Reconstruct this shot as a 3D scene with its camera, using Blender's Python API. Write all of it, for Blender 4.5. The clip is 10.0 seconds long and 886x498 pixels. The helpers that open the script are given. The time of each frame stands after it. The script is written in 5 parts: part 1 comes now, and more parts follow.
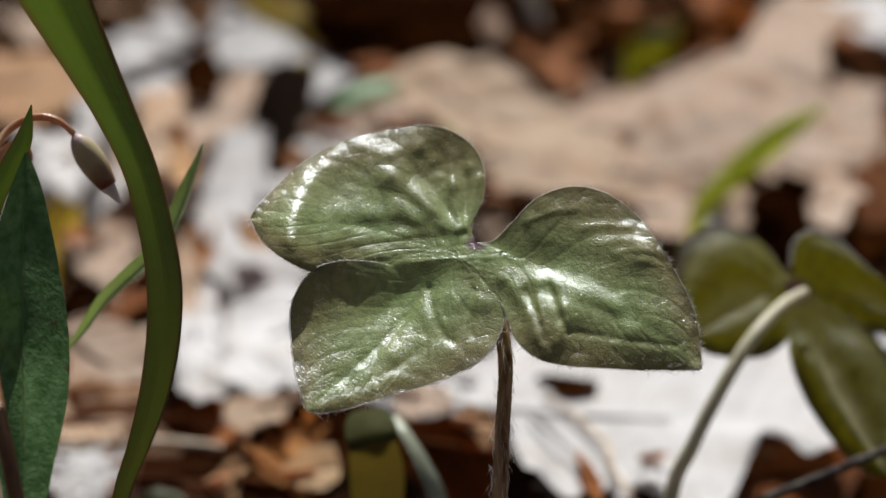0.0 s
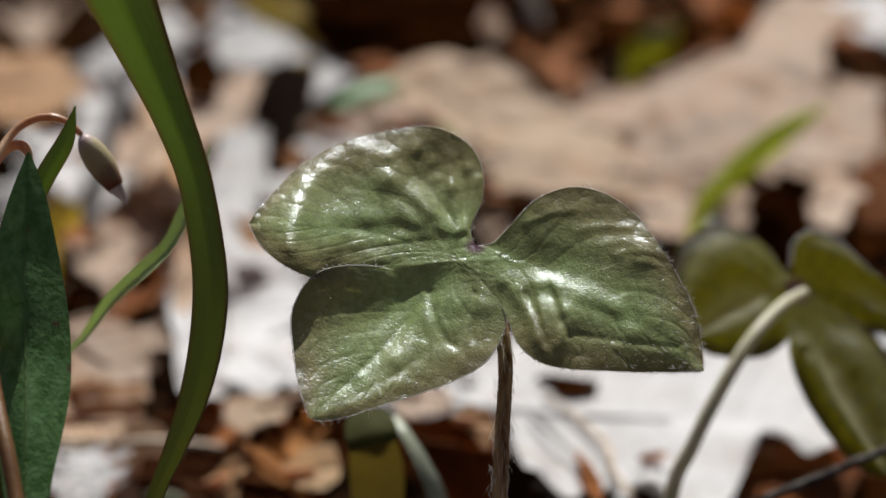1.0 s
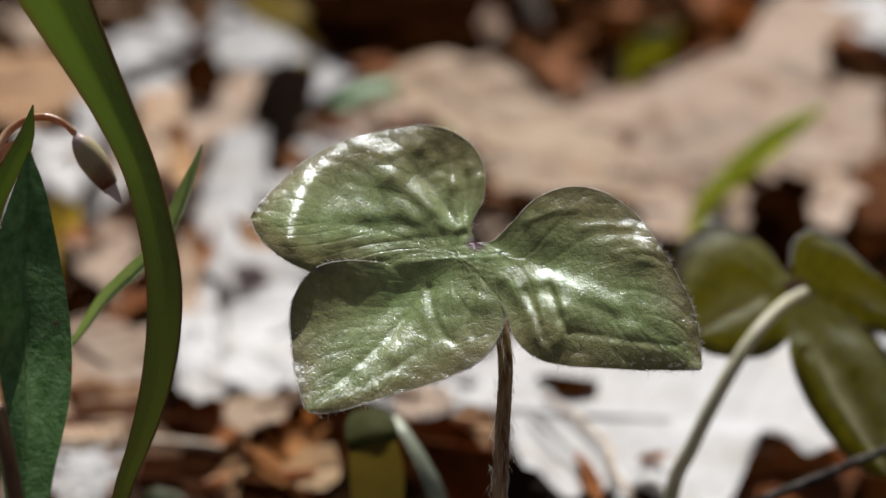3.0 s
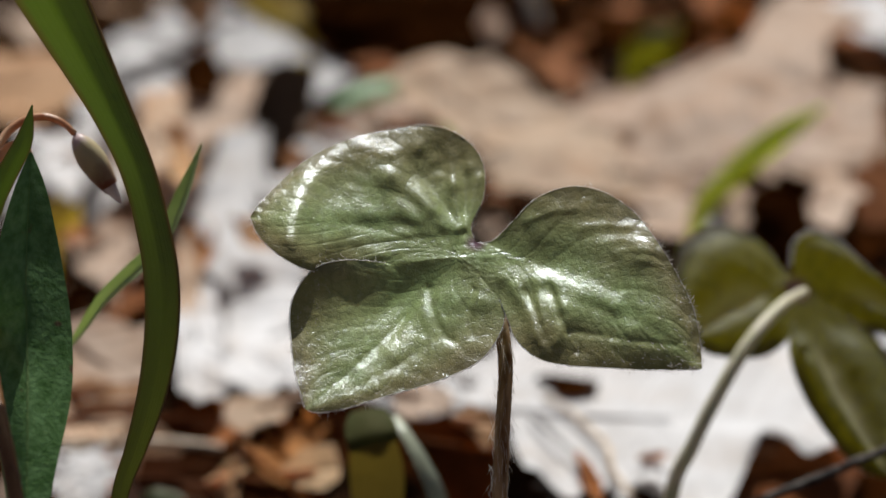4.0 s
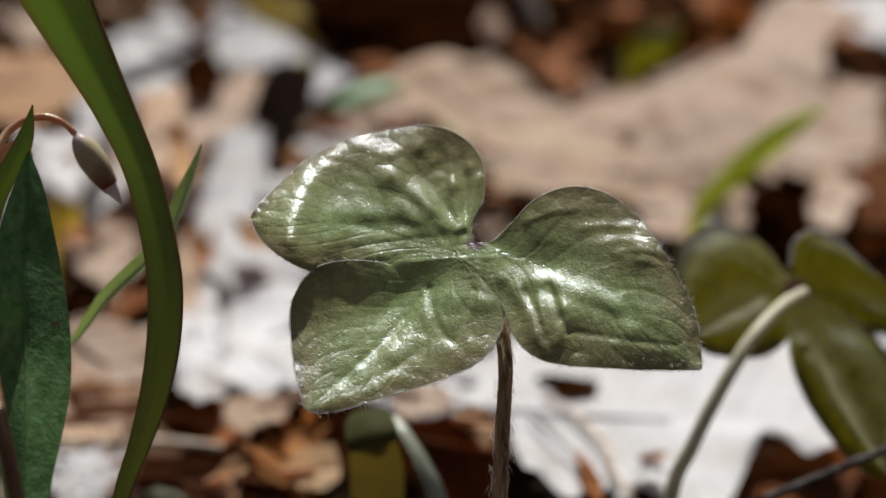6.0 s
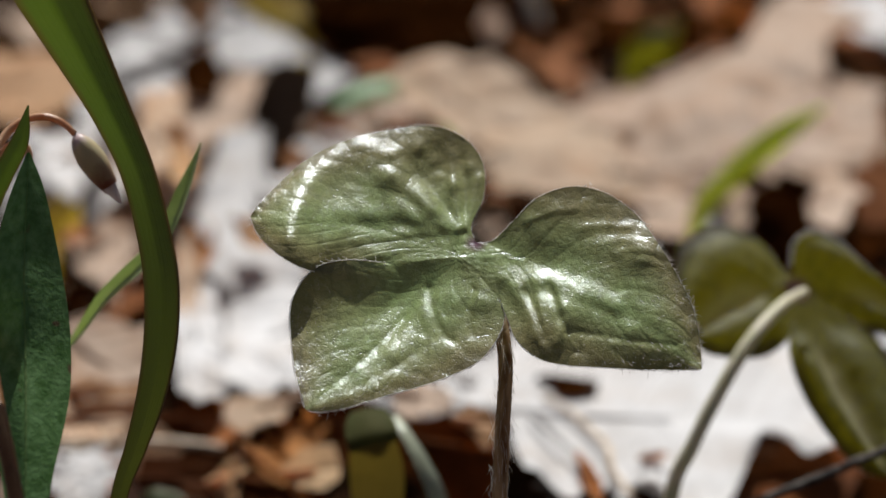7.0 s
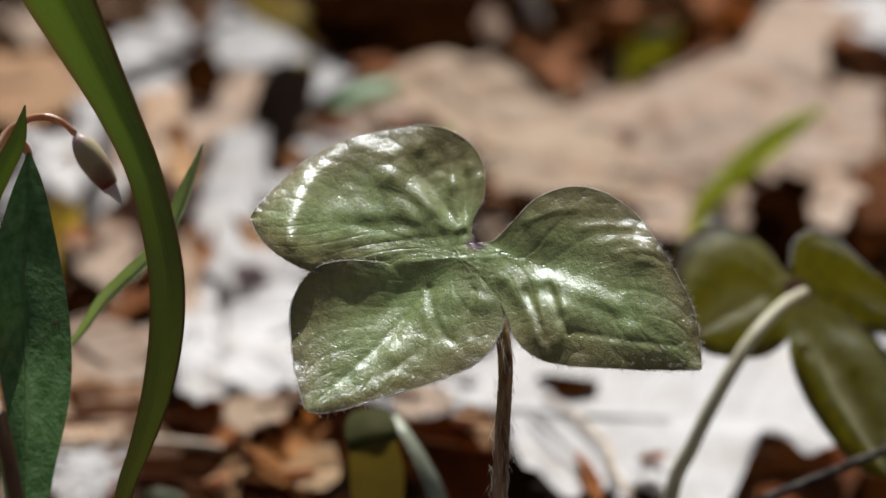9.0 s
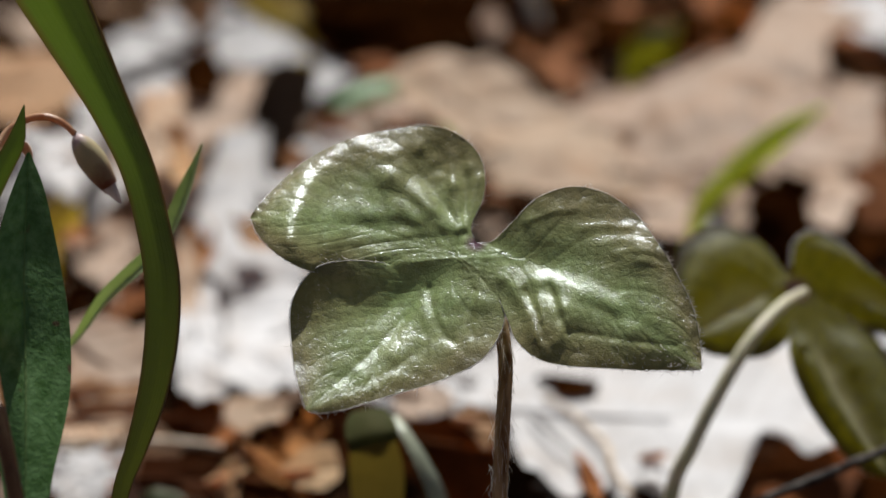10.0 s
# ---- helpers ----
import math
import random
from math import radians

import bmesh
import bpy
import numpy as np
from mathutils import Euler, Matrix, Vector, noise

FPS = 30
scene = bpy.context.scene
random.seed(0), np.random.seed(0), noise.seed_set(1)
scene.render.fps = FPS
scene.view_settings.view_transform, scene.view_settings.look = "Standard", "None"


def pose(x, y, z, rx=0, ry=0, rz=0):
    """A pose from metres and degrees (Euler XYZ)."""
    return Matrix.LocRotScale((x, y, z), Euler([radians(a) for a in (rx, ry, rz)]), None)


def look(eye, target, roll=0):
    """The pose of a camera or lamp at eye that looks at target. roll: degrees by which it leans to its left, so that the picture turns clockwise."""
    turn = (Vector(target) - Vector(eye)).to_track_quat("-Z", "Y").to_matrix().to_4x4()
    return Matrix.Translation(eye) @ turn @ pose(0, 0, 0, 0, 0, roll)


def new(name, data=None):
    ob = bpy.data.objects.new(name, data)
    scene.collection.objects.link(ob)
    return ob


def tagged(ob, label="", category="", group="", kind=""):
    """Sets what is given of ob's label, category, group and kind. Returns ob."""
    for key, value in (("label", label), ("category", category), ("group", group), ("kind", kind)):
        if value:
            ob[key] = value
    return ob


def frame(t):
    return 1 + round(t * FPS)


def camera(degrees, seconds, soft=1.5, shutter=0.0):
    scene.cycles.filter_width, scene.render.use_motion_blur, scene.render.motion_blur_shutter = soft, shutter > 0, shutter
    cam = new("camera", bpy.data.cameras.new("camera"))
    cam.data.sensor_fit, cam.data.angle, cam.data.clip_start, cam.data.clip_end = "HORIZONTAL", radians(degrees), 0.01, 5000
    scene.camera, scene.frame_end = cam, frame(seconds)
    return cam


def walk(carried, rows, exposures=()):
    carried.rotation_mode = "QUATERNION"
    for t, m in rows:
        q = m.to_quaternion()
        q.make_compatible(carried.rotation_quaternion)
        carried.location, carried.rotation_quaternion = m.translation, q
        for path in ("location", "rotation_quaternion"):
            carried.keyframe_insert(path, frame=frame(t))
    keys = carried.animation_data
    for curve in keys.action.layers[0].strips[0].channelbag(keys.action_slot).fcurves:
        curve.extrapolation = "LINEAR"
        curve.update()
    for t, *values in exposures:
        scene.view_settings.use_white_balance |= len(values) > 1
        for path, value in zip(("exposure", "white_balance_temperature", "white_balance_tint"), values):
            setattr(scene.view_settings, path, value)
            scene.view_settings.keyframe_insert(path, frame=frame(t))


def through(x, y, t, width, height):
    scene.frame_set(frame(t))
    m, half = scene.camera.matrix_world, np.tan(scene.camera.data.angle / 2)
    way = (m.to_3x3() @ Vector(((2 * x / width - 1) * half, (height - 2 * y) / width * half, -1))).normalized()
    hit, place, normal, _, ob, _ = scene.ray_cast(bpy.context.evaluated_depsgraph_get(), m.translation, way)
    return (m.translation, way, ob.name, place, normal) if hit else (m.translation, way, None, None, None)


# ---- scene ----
# A close view of a liverleaf among dry oak leaves on a spring forest floor.
# ---- camera ----
cam = camera(24, 10.0, soft=1.5)
EYE, AIM = (0, -0.26627, 0.17395), (0, 0, 0.0976)
walk(cam, [(0, look(EYE, AIM)), (10, look(EYE, AIM))], exposures=[(0, 0.48, 6330, 8), (1.0, 0.46, 6330, 8), (2.0, 0.45, 6330, 8), (4.2, 0.48, 6330, 8), (5.0, 0.43, 6330, 8), (5.6, 0.41, 6330, 8), (6.8, 0.49, 6330, 8), (10, 0.49, 6330, 8)])
cam.data.dof.use_dof = True
cam.data.dof.focus_distance = 0.272
cam.data.dof.aperture_fstop = 15

# ---- world and sun ----
SUN_UP, SUN_TURN = 59, 3          # elevation; bearing from straight ahead, positive to the right
world = bpy.data.worlds.new("sky")
scene.world = world
world.use_nodes = True
wn = world.node_tree
sky = wn.nodes.new("ShaderNodeTexSky")
sky.sky_type, sky.sun_disc = "NISHITA", False
sky.air_density, sky.dust_density, sky.ozone_density = 0.6, 4.0, 0.4
sky.sun_elevation, sky.sun_rotation = radians(SUN_UP), radians(SUN_TURN)
wn.links.new(sky.outputs[0], wn.nodes["Background"].inputs[0])
wn.nodes["Background"].inputs[1].default_value = 0.040
lamp = bpy.data.lights.new("sun", "SUN")
lamp.energy, lamp.angle, lamp.color = 5.0, radians(0.5), (1, 0.965, 0.91)
sun = new("sun", lamp)
_a, _b = radians(SUN_UP), radians(SUN_TURN)
sun.matrix_world = look((3 * math.sin(_b) * math.cos(_a), 3 * math.cos(_b) * math.cos(_a), 3 * math.sin(_a)), (0, 0, 0))


# ---- materials ----
class Mat:
    """A small builder for node materials in object space, metres."""

    def __init__(self, name):
        self.m = bpy.data.materials.new(name)
        self.m.use_nodes = True
        self.t = self.m.node_tree
        self.bsdf = self.t.nodes["Principled BSDF"]
        self.out = self.t.nodes["Material Output"]
        self.co = self.t.nodes.new("ShaderNodeTexCoord").outputs["Object"]

    def node(self, kind, **inputs):
        n = self.t.nodes.new(kind)
        for k, v in inputs.items():
            self.put(n.inputs[k.replace("_", " ")], v)
        return n

    def put(self, socket, v):
        if isinstance(v, bpy.types.NodeSocket):
            self.t.links.new(v, socket)
        else:
            socket.default_value = v

    def noise(self, scale, detail=3, rough=0.55, vec=None, stretch=None):
        v = vec or self.co
        if stretch:
            mp = self.node("ShaderNodeMapping", Vector=v)
            mp.inputs["Scale"].default_value = stretch
            v = mp.outputs[0]
        return self.node("ShaderNodeTexNoise", Vector=v, Scale=scale, Detail=detail, Roughness=rough).outputs[0]

    def cells(self, scale, feature="F1"):
        n = self.node("ShaderNodeTexVoronoi", Vector=self.co, Scale=scale)
        n.feature = feature
        return n.outputs["Distance"]

    def ramp(self, fac, stops):
        n = self.node("ShaderNodeValToRGB", Fac=fac)
        e = n.color_ramp.elements
        while len(e) < len(stops):
            e.new(0.5)
        for q, (p, c) in zip(e, stops):
            q.position, q.color = p, (*c, 1) if len(c) == 3 else (c[0],) * 3 + (1,)
        return n.outputs[0]

    def mix(self, fac, a, b, how="MIX"):
        n = self.t.nodes.new("ShaderNodeMix")
        n.data_type, n.blend_type = "RGBA", how
        for i, v in ((0, fac), (6, a), (7, b)):
            if not isinstance(v, bpy.types.NodeSocket) and i and len(v) == 3:
                v = (*v, 1)
            self.put(n.inputs[i], v)
        return n.outputs[2]

    def math(self, op, a, b=0.0):
        n = self.t.nodes.new("ShaderNodeMath")
        n.operation = op
        self.put(n.inputs[0], a), self.put(n.inputs[1], b)
        return n.outputs[0]

    def attr(self, name):
        n = self.t.nodes.new("ShaderNodeAttribute")
        n.attribute_name = name
        return n.outputs["Fac"]

    def random(self):
        return self.t.nodes.new("ShaderNodeObjectInfo").outputs["Random"]

    def bump(self, height, dist, strength=1.0, after=None):
        n = self.node("ShaderNodeBump", Height=height, Distance=dist, Strength=strength)
        if after:
            self.put(n.inputs["Normal"], after)
        return n.outputs[0]

    def done(self, color, rough=0.6, normal=None, spec=0.5, coat=0.0, coat_rough=0.2, through=0.0, through_color=None):
        b = self.bsdf.inputs
        self.put(b["Base Color"], color if isinstance(color, bpy.types.NodeSocket) else (*color, 1))
        self.put(b["Roughness"], rough)
        self.put(b["Specular IOR Level"], spec)
        self.put(b["Coat Weight"], coat), self.put(b["Coat Roughness"], coat_rough)
        if normal:
            self.put(b["Normal"], normal)
        if through:
            tr = self.t.nodes.new("ShaderNodeBsdfTranslucent")
            tc = through_color or color
            self.put(tr.inputs[0], tc if isinstance(tc, bpy.types.NodeSocket) else (*tc, 1))
            if normal:
                self.put(tr.inputs["Normal"], normal)
            mx = self.t.nodes.new("ShaderNodeMixShader")
            self.put(mx.inputs[0], through)
            self.put(mx.inputs[1], self.bsdf.outputs[0]), self.put(mx.inputs[2], tr.outputs[0])
            self.put(self.out.inputs[0], mx.outputs[0])
        return self.m


def mat_liverleaf():
    k = Mat("liverleaf_blade")
    edge, vein = k.attr("edge"), k.attr("vein")
    patch = k.noise(160, 4)
    tone = k.math("ADD", k.math("MULTIPLY", edge, 0.75), k.math("MULTIPLY", patch, 0.55))
    col = k.ramp(tone, [(0.2, (0.255, 0.35, 0.13)), (0.5, (0.25, 0.275, 0.112)), (0.8, (0.235, 0.21, 0.088)), (1.0, (0.15, 0.125, 0.054))])
    col = k.mix(k.ramp(k.noise(900, 4), [(0.45, (0,)), (0.75, (0.5,))]), col, (0.06, 0.055, 0.02))
    warp = k.node("ShaderNodeVectorMath")
    warp.operation = "ADD"
    k.put(warp.inputs[0], k.co)
    swirl = k.node("ShaderNodeVectorMath")
    swirl.operation = "SCALE"
    swirl.inputs["Scale"].default_value = 0.0011
    k.put(swirl.inputs[0], k.node("ShaderNodeTexNoise", Vector=k.co, Scale=420.0, Detail=2.0).outputs["Color"])
    k.put(warp.inputs[1], swirl.outputs[0])
    cell = k.node("ShaderNodeTexVoronoi", Vector=warp.outputs[0], Scale=430.0).outputs["Distance"]
    dome = k.math("SUBTRACT", 1.0, k.math("MULTIPLY", cell, cell))
    net = k.node("ShaderNodeTexVoronoi", Vector=warp.outputs[0], Scale=430.0)
    net.feature = "DISTANCE_TO_EDGE"
    col = k.mix(k.math("MULTIPLY", k.ramp(net.outputs["Distance"], [(0.0, (1,)), (0.1, (0,))]), 0.22), col, (0.055, 0.062, 0.022))
    col = k.mix(k.math("MULTIPLY", vein, 0.18), col, (0.16, 0.22, 0.08))
    col = k.mix(k.attr("purple"), col, (0.10, 0.025, 0.07))
    where = k.math("MULTIPLY", k.ramp(k.noise(130, 2), [(0.38, (0.3,)), (0.62, (1,))]), k.math("ADD", edge, 0.3))
    n1 = k.bump(k.math("MULTIPLY", dome, where), 0.00025, 0.8)
    fine = k.node("ShaderNodeTexVoronoi", Vector=warp.outputs[0], Scale=1150.0)
    fine.feature = "DISTANCE_TO_EDGE"
    n1 = k.bump(k.ramp(fine.outputs["Distance"], [(0.0, (0,)), (0.16, (1,))]), 0.00004, 0.35, n1)
    n2 = k.bump(k.noise(1000, 2), 0.00014, 0.3, n1)
    n3 = k.bump(k.noise(5000, 2), 0.000076, k.ramp(k.noise(90, 2), [(0.35, (0.32,)), (0.65, (0.95,))]), n2)
    k.bsdf.inputs["Specular Tint"].default_value = (0.78, 0.9, 1.0, 1)
    gloss = k.ramp(k.noise(700, 3), [(0.3, (0.18,)), (0.7, (0.31,))])
    return k.done(col, gloss, n3, 0.5, 0.3, 0.42, 0.24, (0.34, 0.36, 0.06))


def mat_leaf(name, a, b, glow, through, rough=0.45, stripe=900, flecks=None, spec=0.4, relief=0.0002, foot=None, ribs=None, fibre=0.12, grain=220):
    k = Mat(name)
    v = k.attr("across")
    fib = k.node("ShaderNodeTexNoise", Vector=k.node("ShaderNodeCombineXYZ", X=v, Y=k.attr("along")).outputs[0], Scale=1.0, Detail=3.0).outputs[0]
    col = k.mix(k.ramp(k.noise(grain, 4), [(0.35, (0,)), (0.7, (1,))]), a, b)
    col = k.mix(k.math("MULTIPLY", k.ramp(fib, [(0.3, (0,)), (0.7, (1,))]) if foot else fib, fibre), col, tuple(c * 0.55 for c in a))
    if flecks:
        col = k.mix(k.ramp(k.noise(260, 2), [(0.68, (0,)), (0.74, (1,))]), col, flecks)
    if foot:
        low = k.ramp(k.math("MULTIPLY", k.attr("along"), 0.3333), [(0.40, (0.85,)), (0.68, (0,))])
        col, glow = k.mix(low, col, foot), k.mix(low, glow, (0.105, 0.115, 0.012))
        rim = k.ramp(k.math("ABSOLUTE", k.math("MULTIPLY", v, 0.1111)), [(0.7, (0,)), (1.0, (0.75,))])
        col, glow = k.mix(rim, col, (0.10, 0.05, 0.026)), k.mix(rim, glow, (0.09, 0.045, 0.012))
    if ribs:
        col = k.mix(k.math("MULTIPLY", k.attr("vein"), 0.6), col, ribs)
    n = k.bump(k.noise(stripe, 3), relief, 0.8)
    n = k.bump(fib, 0.0003, 0.3 if foot else 0.05, n)
    return k.done(col, rough, n, spec, 0.0, 0.2, through, glow)


def mat_litter(name, light, dark, through=0.25, spots=0.5, spec=0.12, warm=(1.0, 0.8, 0.58), stained=0.7):
    k = Mat(name)
    rnd = k.random()
    shift = k.node("ShaderNodeVectorMath", )
    shift.operation = "ADD"
    k.put(shift.inputs[0], k.co)
    k.put(shift.inputs[1], k.node("ShaderNodeCombineXYZ", X=rnd, Y=rnd).outputs[0])
    big = k.noise(55, 4, 0.6, shift.outputs[0])
    small = k.noise(420, 4, 0.6, shift.outputs[0])
    col = k.mix(k.ramp(big, [(0.35, (0,)), (0.68, (1,))]), light, dark)
    col = k.mix(k.math("MULTIPLY", k.ramp(small, [(0.5, (0,)), (0.72, (1,))]), spots), col, tuple(c * 0.45 for c in dark))
    col = k.mix(k.math("MULTIPLY", k.ramp(k.noise(130, 3, 0.6, shift.outputs[0]), [(0.42, (0,)), (0.66, (1,))]), 0.45), col, tuple(c * 0.85 for c in dark))
    stain = k.ramp(k.noise(34, 5, 0.62, shift.outputs[0], (1, 1.6, 1)), [(0.5, (0,)), (0.66, (1,))])
    col = k.mix(k.math("MULTIPLY", stain, stained), col, (light[0] * 0.72, light[1] * 0.56, light[2] * 0.42))
    vein = k.attr("vein")
    col = k.mix(k.math("MULTIPLY", vein, 0.45), col, tuple(min(1, c * 1.25) for c in light))
    hsv = k.node("ShaderNodeHueSaturation", Color=col, Saturation=1.0)
    k.put(hsv.inputs["Value"], k.math("ADD", k.math("MULTIPLY", rnd, 0.4), 0.78))
    n = k.bump(k.noise(900, 3), 0.0003, 0.6)
    n = k.bump(vein, 0.0006, 0.6, n)
    glow = k.mix(1.0, hsv.outputs[0], warm, "MULTIPLY")
    return k.done(hsv.outputs[0], 0.7, n, spec, 0.0, 0.2, through, glow)


def mat_soil():
    k = Mat("dark_leaf_mould")
    col = k.ramp(k.noise(60, 6, 0.65), [(0.3, (0.006, 0.0035, 0.002)), (0.55, (0.018, 0.009, 0.0045)), (0.75, (0.05, 0.023, 0.011))])
    n = k.bump(k.noise(140, 6, 0.7), 0.006, 1.0)
    return k.done(col, 1.0, n, 0.0)


def mat_stem(name, a, b, rough=0.5, through=0.0, relief=0.0002, stretch=(1, 1, 0.25)):
    k = Mat(name)
    col = k.mix(k.ramp(k.noise(300 if stretch[2] < 1 else 900, 3, stretch=stretch), [(0.35, (0,)), (0.65, (1,))]), a, b)
    return k.done(col, rough, k.bump(k.noise(1500, 3, stretch=(1, 1, 0.3)), relief, 0.7), 0.4 if relief < 0.0005 else 0.15, 0, 0.2, through)


LIVER = mat_liverleaf()
LIVER_BACK = mat_leaf("green_low_leaf", (0.10, 0.10, 0.03), (0.135, 0.115, 0.04), (0.36, 0.34, 0.008), 0.45, 0.6, spec=0.14)


def mat_old_liverleaf():
    k = Mat("old_liverleaf")
    edge, mottle = k.attr("edge"), k.noise(520, 4)
    rim = k.ramp(k.math("ADD", edge, k.math("MULTIPLY", k.noise(150, 3), 0.35)), [(0.78, (0,)), (1.2, (1,))])
    col = k.mix(rim, (0.078, 0.084, 0.034), (0.06, 0.056, 0.032))
    col = k.mix(k.ramp(mottle, [(0.42, (0,)), (0.7, (0.7,))]), col, (0.045, 0.042, 0.018))
    col = k.mix(k.math("MULTIPLY", k.attr("vein"), 0.7), col, (0.36, 0.34, 0.22))
    heart = k.attr("purple")
    col = k.mix(heart, col, (0.10, 0.035, 0.07))
    glow = k.mix(rim, (0.5, 0.46, 0.006), (0.12, 0.1, 0.015))
    glow = k.mix(k.ramp(mottle, [(0.42, (0,)), (0.7, (0.5,))]), glow, (0.14, 0.12, 0.005))
    glow = k.mix(k.math("MULTIPLY", k.attr("vein"), 0.5), glow, (0.62, 0.56, 0.12))
    glow = k.mix(heart, glow, (0.12, 0.03, 0.06))
    return k.done(col, 0.55, k.bump(mottle, 0.0003, 0.5), 0.15, 0.0, 0.2, 0.5, glow)


OLD_LIVER = mat_old_liverleaf()
MUSTARD = mat_leaf("mustard_young_leaf", (0.15, 0.115, 0.034), (0.21, 0.155, 0.045), (0.15, 0.105, 0.014), 0.22, 0.6, spec=0.15, fibre=0.5)
LIVER_DARK = mat_leaf("dark_liverleaf", (0.04, 0.044, 0.014), (0.056, 0.054, 0.02), (0.11, 0.11, 0.018), 0.2, 0.7, spec=0.04)
BLADE = mat_leaf("lush_green_blade", (0.056, 0.064, 0.032), (0.068, 0.076, 0.038), (0.085, 0.138, 0.010), 0.28, 0.5, 700, spec=0.2, relief=0.0001, foot=(0.085, 0.076, 0.026), fibre=0.22)
BLADE_RED = mat_leaf("blade_red_margin", (0.13, 0.08, 0.04), (0.10, 0.08, 0.035), (0.2, 0.12, 0.03), 0.4)
BROAD = mat_leaf("deep_green_leaf", (0.042, 0.105, 0.02), (0.125, 0.235, 0.085), (0.07, 0.17, 0.01), 0.2, 0.42, 1500, (0.10, 0.055, 0.03), 0.35, 0.00014, grain=650)
GRASS = mat_leaf("fresh_grass", (0.27, 0.38, 0.03), (0.33, 0.45, 0.035), (0.72, 0.85, 0.02), 0.6)
PALE_GREEN = mat_leaf("grey_green_leaf", (0.2, 0.33, 0.18), (0.28, 0.42, 0.22), (0.3, 0.5, 0.15), 0.35)
RIB_GREEN = mat_leaf("light_midrib", (0.09, 0.16, 0.04), (0.11, 0.18, 0.05), (0.1, 0.2, 0.02), 0.25)
GREY_GREEN = mat_leaf("dull_grey_green_leaf", (0.22, 0.30, 0.12), (0.32, 0.39, 0.2), (0.30, 0.42, 0.08), 0.28)
RIM_GREY = mat_leaf("pale_rim", (0.26, 0.28, 0.2), (0.36, 0.39, 0.29), (0.22, 0.24, 0.14), 0.2)
YELLOW = mat_leaf("yellowing_leaf", (0.5, 0.36, 0.04), (0.42, 0.25, 0.04), (0.6, 0.42, 0.04), 0.35)
LEAF_PALE = mat_litter("bleached_oak_leaf", (0.60, 0.595, 0.605), (0.51, 0.487, 0.478), 0.28, 0.22, warm=(1.0, 0.95, 0.9), stained=0.3)
LEAF_BUFF = mat_litter("buff_oak_leaf", (0.43, 0.275, 0.165), (0.28, 0.16, 0.08), 0.4, 0.35, warm=(1.25, 0.85, 0.5))
LEAF_TAN = mat_litter("tan_oak_leaf", (0.53, 0.415, 0.335), (0.40, 0.29, 0.215), 0.36, 0.35)
LEAF_BROWN = mat_litter("brown_oak_leaf", (0.36, 0.14, 0.045), (0.19, 0.065, 0.02), 0.4, 0.5)
LEAF_AMBER = mat_litter("amber_oak_leaf", (0.52, 0.25, 0.085), (0.36, 0.15, 0.05), 0.5, 0.4)
LEAF_STRAW = mat_litter("straw_oak_leaf", (0.62, 0.48, 0.37), (0.49, 0.36, 0.25), 0.4, 0.35, warm=(1.15, 0.85, 0.55))
LEAF_CREAM = mat_litter("cream_oak_leaf", (0.74, 0.54, 0.34), (0.60, 0.38, 0.19), 0.45, 0.3, warm=(1.2, 0.85, 0.5))
# buff leaf darkened to grey-brown: its shaded side is put into the colour
LEAF_GREY_SHADE = mat_litter("grey_shaded_leaf", (0.10, 0.074, 0.054), (0.05, 0.036, 0.026), 0.25, 0.5, 0.05)
# deep brown leaf, darkened further with the shade of the near gaps
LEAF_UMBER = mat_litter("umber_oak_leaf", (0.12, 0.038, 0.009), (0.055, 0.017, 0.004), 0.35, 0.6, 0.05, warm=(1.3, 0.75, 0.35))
# near-black leaf: the shade of gaps in the litter is put into its colour
LEAF_SHADE = mat_litter("shade_dark_leaf", (0.034, 0.0105, 0.0024), (0.013, 0.0045, 0.0012), 0.15, 0.6, 0.0)
SOIL = mat_soil()
STALK_BROWN = mat_stem("brown_hairy_stalk", (0.17, 0.085, 0.03), (0.52, 0.38, 0.22), 0.45, 0.4, stretch=(1, 0.16, 1))
STALK_PALE = mat_stem("pale_downy_stalk", (0.69, 0.63, 0.50), (0.56, 0.54, 0.36), 0.5, 0.3)
STEM_RED = mat_stem("reddish_stem", (0.13, 0.05, 0.015), (0.2, 0.1, 0.03), 0.5, 0.4)
STALK_RED = mat_stem("reddish_stalk", (0.42, 0.19, 0.09), (0.66, 0.48, 0.32), 0.3, 0.45)
BARK = mat_stem("dark_twig_bark", (0.014, 0.012, 0.011), (0.15, 0.13, 0.115), 0.85, 0.0, 0.0009)
STRAW = mat_stem("bleached_twig", (0.45, 0.36, 0.27), (0.33, 0.25, 0.18), 0.7)
GREY_BARK = mat_stem("weathered_grey_twig", (0.10, 0.09, 0.088), (0.17, 0.155, 0.15), 0.8)
SEPAL_RED = mat_stem("wine_tinted_sepal", (0.42, 0.26, 0.18), (0.54, 0.43, 0.31), 0.4, 0.5)
def mat_bud():
    k = Mat("sepal_green_to_wine")
    col = k.mix(k.ramp(k.math("ADD", k.attr("along"), k.math("MULTIPLY", k.noise(900, 3), 0.25)), [(0.16, (0,)), (0.3, (1,))]), (0.56, 0.43, 0.43), (0.52, 0.45, 0.27))
    col = k.mix(k.ramp(k.math("ADD", k.attr("along"), k.math("MULTIPLY", k.noise(500, 3), 0.3)), [(0.55, (0,)), (0.84, (1,))]), col, (0.26, 0.10, 0.06))
    return k.done(col, 0.4, k.bump(k.noise(1500, 2), 0.0001, 0.5), 0.4, 0, 0.2, 0.4)


